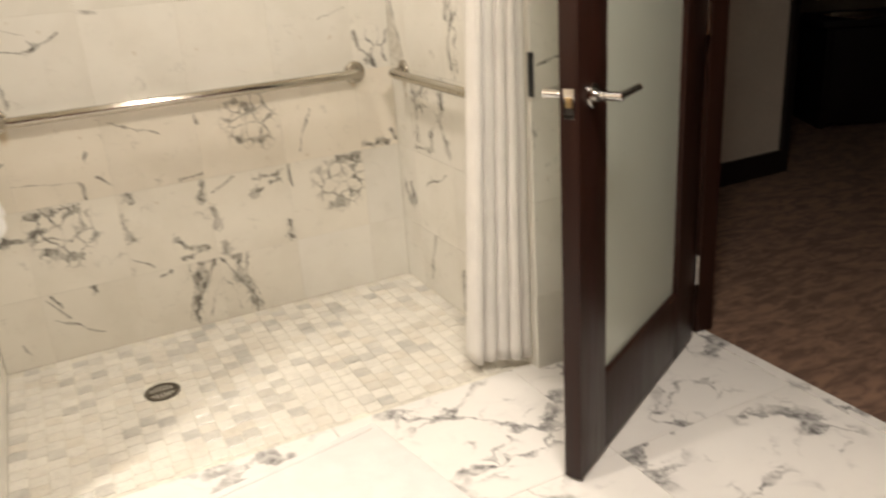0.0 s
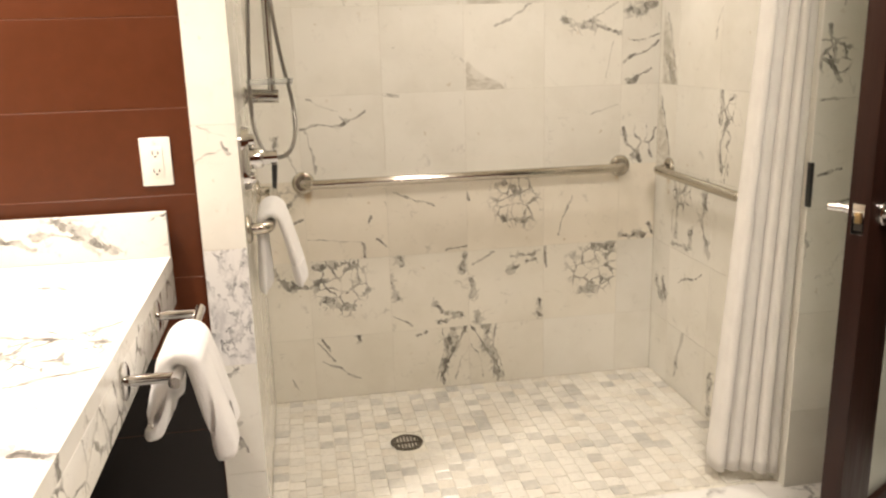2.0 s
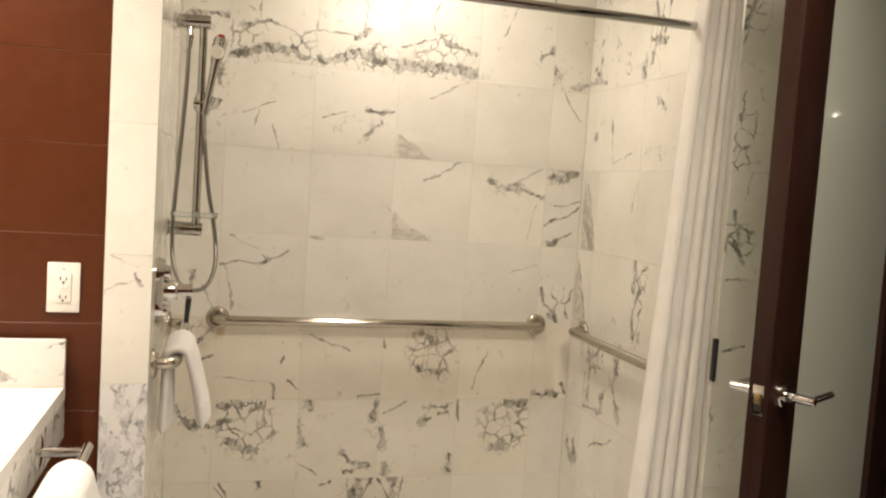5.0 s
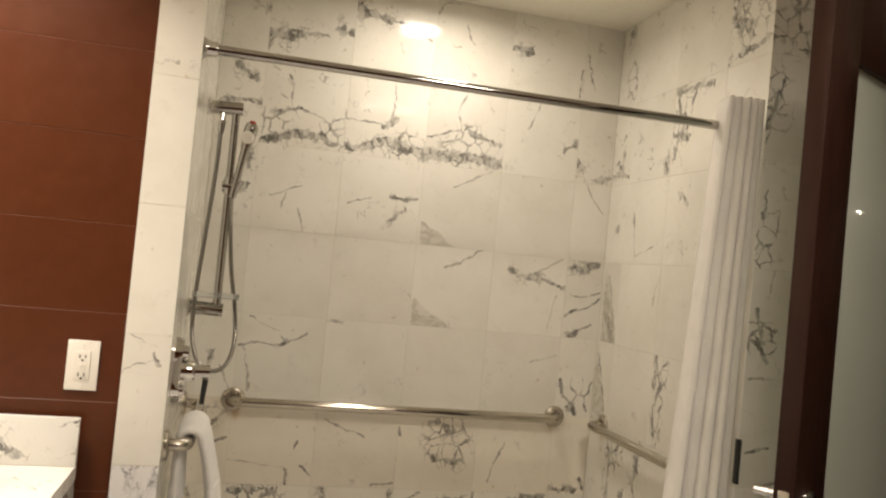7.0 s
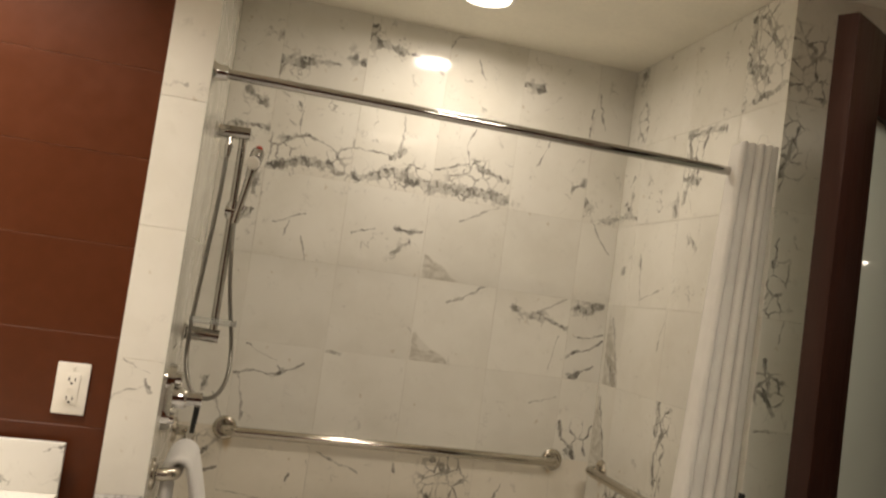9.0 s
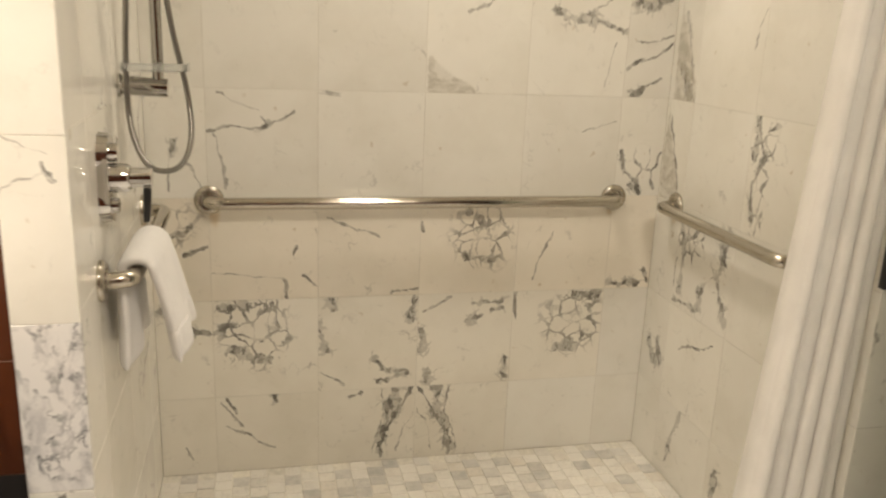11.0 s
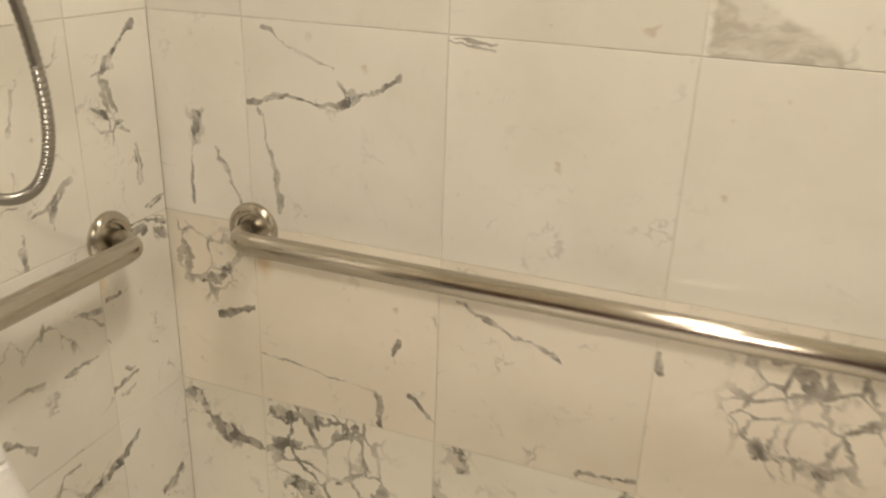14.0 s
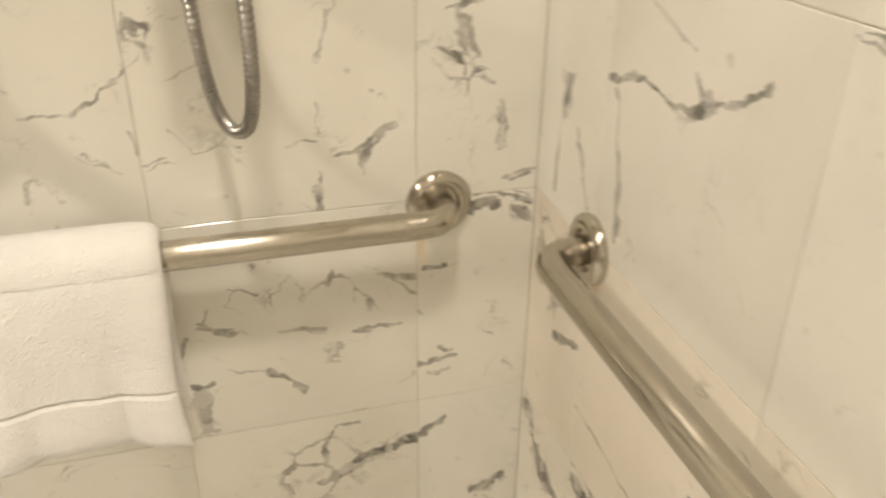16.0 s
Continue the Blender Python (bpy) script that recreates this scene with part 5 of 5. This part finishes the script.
vein("right", 0.0200, (-0.480, 2.030), (-0.525, 1.950), (-0.474, 1.830))
vein("right", 0.0120, (-0.585, 2.040), (-0.545, 1.930))
broken("right", -0.890, 2.200, 0.105)
vein("right", 0.0260, (-0.790, 2.370), (-0.800, 2.210), (-0.880, 2.160))
vein("right", 0.0160, (-0.850, 2.360), (-0.900, 2.270), (-0.960, 2.210))
vein("right", 0.0233, (-0.553, 1.699), (-0.589, 1.685))
vein("right", 0.0228, (-0.095, 1.615), (-0.092, 1.593))
broken("right", -0.518, 2.056, 0.074)
vein("right", 0.0257, (-0.426, 1.921), (-0.570, 1.896))
vein("right", 0.0247, (-0.442, 1.850), (-0.438, 1.791))
broken("right", -0.505, 1.961, 0.070)
vein("right", 0.0495, (-0.068, 2.365), (-0.063, 2.332))
broken("right", -0.106, 2.166, 0.073)
vein("right", 0.0238, (-0.051, 1.860), (-0.093, 1.823))
vein("right", 0.0200, (0.007, 1.814), (-0.155, 1.808))
broken("right", -0.815, 2.307, 0.113)
vein("right", 0.0269, (-0.746, 2.235), (-0.861, 2.199))
vein("right", 0.0182, (-0.826, 2.102), (-0.972, 2.131))
broken("right", -0.520, 1.100, 0.060)
vein("right", 0.0184, (-0.479, 1.161), (-0.487, 1.051))
vein("right", 0.0058, (-0.420, 1.324), (-0.452, 1.422))
vein("right", 0.0150, (-0.062, 1.420), (-0.100, 1.330), (-0.128, 1.231))
vein("right", 0.0100, (-0.030, 1.120), (-0.110, 0.905))
vein("right", 0.0171, (-0.288, 0.264), (-0.228, 0.054))
vein("right", 0.0313, (-0.093, 0.402), (-0.129, 0.344))
vein("right", 0.0283, (-0.500, 0.176), (-0.505, 0.026))
vein("front", 0.0040, (-0.080, 1.166), (-0.016, 1.135))
vein("front", 0.0033, (-0.093, 1.064), (-0.073, 1.093))
vein("front", 0.0043, (-0.073, 1.093), (-0.015, 1.107))
vein("front", 0.0108, (-0.082, 0.860), (-0.069, 0.783))
vein("front", 0.0084, (-0.028, 0.861), (-0.037, 0.771))
vein("front", 0.0088, (-0.031, 1.123), (-0.014, 1.090))
vein("front", 0.0193, (-0.137, 0.435), (-0.092, 0.469))
vein("front", 0.0128, (-0.092, 0.461), (-0.047, 0.327))
broken("front", 1.571, 2.220, 0.097)
broken("front", 1.604, 2.112, 0.081)
vein("front", 0.0161, (1.580, 2.008), (1.540, 1.887))
vein("front", 0.0054, (1.596, 1.529), (1.595, 1.403))
vein("front", 0.0121, (1.540, 1.272), (1.580, 1.308))
vein("front", 0.0054, (1.546, 1.158), (1.599, 1.166))
broken("front", 1.579, 1.590, 0.047)
vein("front", 0.0121, (1.552, 1.285), (1.597, 1.208))
broken("front", 1.571, 1.270, 0.056)
vein("front", 0.0129, (1.558, 0.961), (1.630, 0.968))
vein("front", 0.0045, (1.558, 1.168), (1.622, 1.161))
vein("front", 0.0161, (1.525, 0.789), (1.539, 0.755))
vein("front", 0.0240, (1.525, 0.568), (1.529, 0.637))
vein("front", 0.0171, (1.495, 0.431), (1.543, 0.338))
broken("front", -0.049, 0.542, 0.030)
vein("front", 0.0135, (-0.061, 0.525), (-0.035, 0.544))
vein("front", 0.0096, (-0.065, 0.388), (-0.036, 0.401))
vein("front", 0.0096, (-0.049, 0.354), (-0.029, 0.312))
broken("front", 1.549, 1.898, 0.070)
broken("front", 1.548, 1.986, 0.057)
broken("front", 1.556, 1.520, 0.064)
vein("front", 0.0091, (1.553, 1.363), (1.576, 1.273))
broken("front", 1.583, 1.274, 0.050)
vein("front", 0.0076, (1.554, 1.162), (1.617, 1.165))
vein("front", 0.0121, (1.552, 1.692), (1.550, 1.613))

wedge("right", -0.030, 1.178, 0.140, 0.270)
wedge("right", -0.010, 0.870, 0.120, 0.270)
wedge("back", 0.780, 1.483, 0.128, 0.072)
wedge("back", 0.778, 1.181, 0.132, 0.080)
broken("back", 0.178, 0.808, 0.022, 2)
broken("back", 1.372, 0.822, 0.016, 2)
broken("left", -0.150, 0.800, 0.022, 2)
broken("right", -0.110, 0.815, 0.018, 2)
rng = random.Random(11)


def marked(wall, shift=0):
    def choose(i, j):
        k = (wall, i + shift, j)
        if k == ("front", 0, 2):
            return M_SMOKY
        if k in MARKS:
            return marble("marble_tile", *MARKS[k], wisps=0.95 if j > 5 or (j == 5 and i < 3) else 0.9 if wall == "left" else 0.5 if j < 3 else 0.25, cell=20.0, tint=(1.0, 0.963, 0.912) if wall == "back" and j == 2 else (1.0, 0.985, 0.955) if wall == "back" and j < 2 else (1, 1, 1))
        return M_BUSY if j > 5 or wall == "left" else M_CLEAN if rng.random() < 0.6 else M_SOME
    return choose


lay(wall_back, lambda u, v: pose(u, 0, v), XJ, ZJ, marked("back"))
lay(wall_left, lambda u, v: pose(0, u, v, 0, 0, 90), YJ, ZJ, marked("left"))
lay(wall_right, lambda u, v: pose(W, u, v, 0, 0, -90), YJ, ZJ, marked("right"))
# jambs at the shower's front
lay(wall_left, lambda u, v: pose(u, -DEPTH, v), [-0.094, 0.012], ZJ, marked("front"), 0.011)
lay(wall_right, lambda u, v: pose(u, -DEPTH, v), [W, W + T, 2.12], ZJ, marked("front", 3), 0.011)
# brown boards on the vanity wall; the counter's shade is coloured black into the lowest
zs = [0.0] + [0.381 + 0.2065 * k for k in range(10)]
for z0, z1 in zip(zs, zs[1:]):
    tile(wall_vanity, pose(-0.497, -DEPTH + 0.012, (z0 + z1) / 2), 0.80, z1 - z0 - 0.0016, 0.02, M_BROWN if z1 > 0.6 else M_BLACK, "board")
# bathroom floor
xs, ys = [-0.9, -0.37, 0.24, 0.85, 1.46, 2.10], [-0.935, -1.47, -2.08, -2.69, -3.30, -3.7]
for i, (a, b) in enumerate(zip(xs, xs[1:])):
    for j, (c, d) in enumerate(zip(ys, ys[1:])):
        tile(floor, pose((a + b) / 2, (c + d) / 2, 0, -90), b - a - 0.0016, abs(d - c) - 0.0016, 0.012, M_FLOOR, "slab")
# mosaic of the shower floor
PITCH = 0.051


def mosaic():
    bm = boxed(-0.0246, 0.0246, -0.0246, 0.0246, -0.011, 0.0)
    top = [e for e in bm.edges if all(v.co.z > -1e-6 for v in e.verts)]
    bmesh.ops.bevel(bm, geom=top, offset=0.0012, segments=1, affect="EDGES")
    me = finish("mosaic_tile", bm, M_MOSAIC, False)
    tris = [(v.co.copy()) for v in me.vertices]
    polys = [tuple(p.vertices) for p in me.polygons]
    verts, faces, made = [], [], 0
    r2 = random.Random(5)
    for i in range(30):
        for j in range(19):
            x = 0.0265 + PITCH * i
            y = -0.0265 - PITCH * j + (0.0 if i % 2 else 0.013)
            if y > -0.024 or y < -0.93 or (x - 0.452) ** 2 + (y + 0.43) ** 2 < 0.068 ** 2:
                continue
            dz, s = r2.uniform(-0.0009, 0.0004), 1 + r2.uniform(-0.035, 0.01)
            if j >= 7 and made < 300:
                ob = new("mosaic_tile", me)
                ob.parent = floor
                ob.matrix_basis = pose(x, y, dz, r2.uniform(-0.8, 0.8), r2.uniform(-0.8, 0.8), r2.uniform(-1.6, 1.6)) @ Matrix.Diagonal((s, s, 1, 1))
                made += 1
            else:
                k = len(verts)
                verts += [(x + c.x * s, y + c.y * s, dz + c.z) for c in tris]
                faces += [tuple(k + q for q in p) for p in polys]
    far = bpy.data.meshes.new("mosaic_rest")
    far.from_pydata(verts, [], faces)
    far.materials.append(M_MOSAIC)
    ob = new("mosaic_rest", far)
    ob.parent = floor
    tagged(ob, "small cream and grey marble mosaic tiles", kind="stuff")


mosaic()
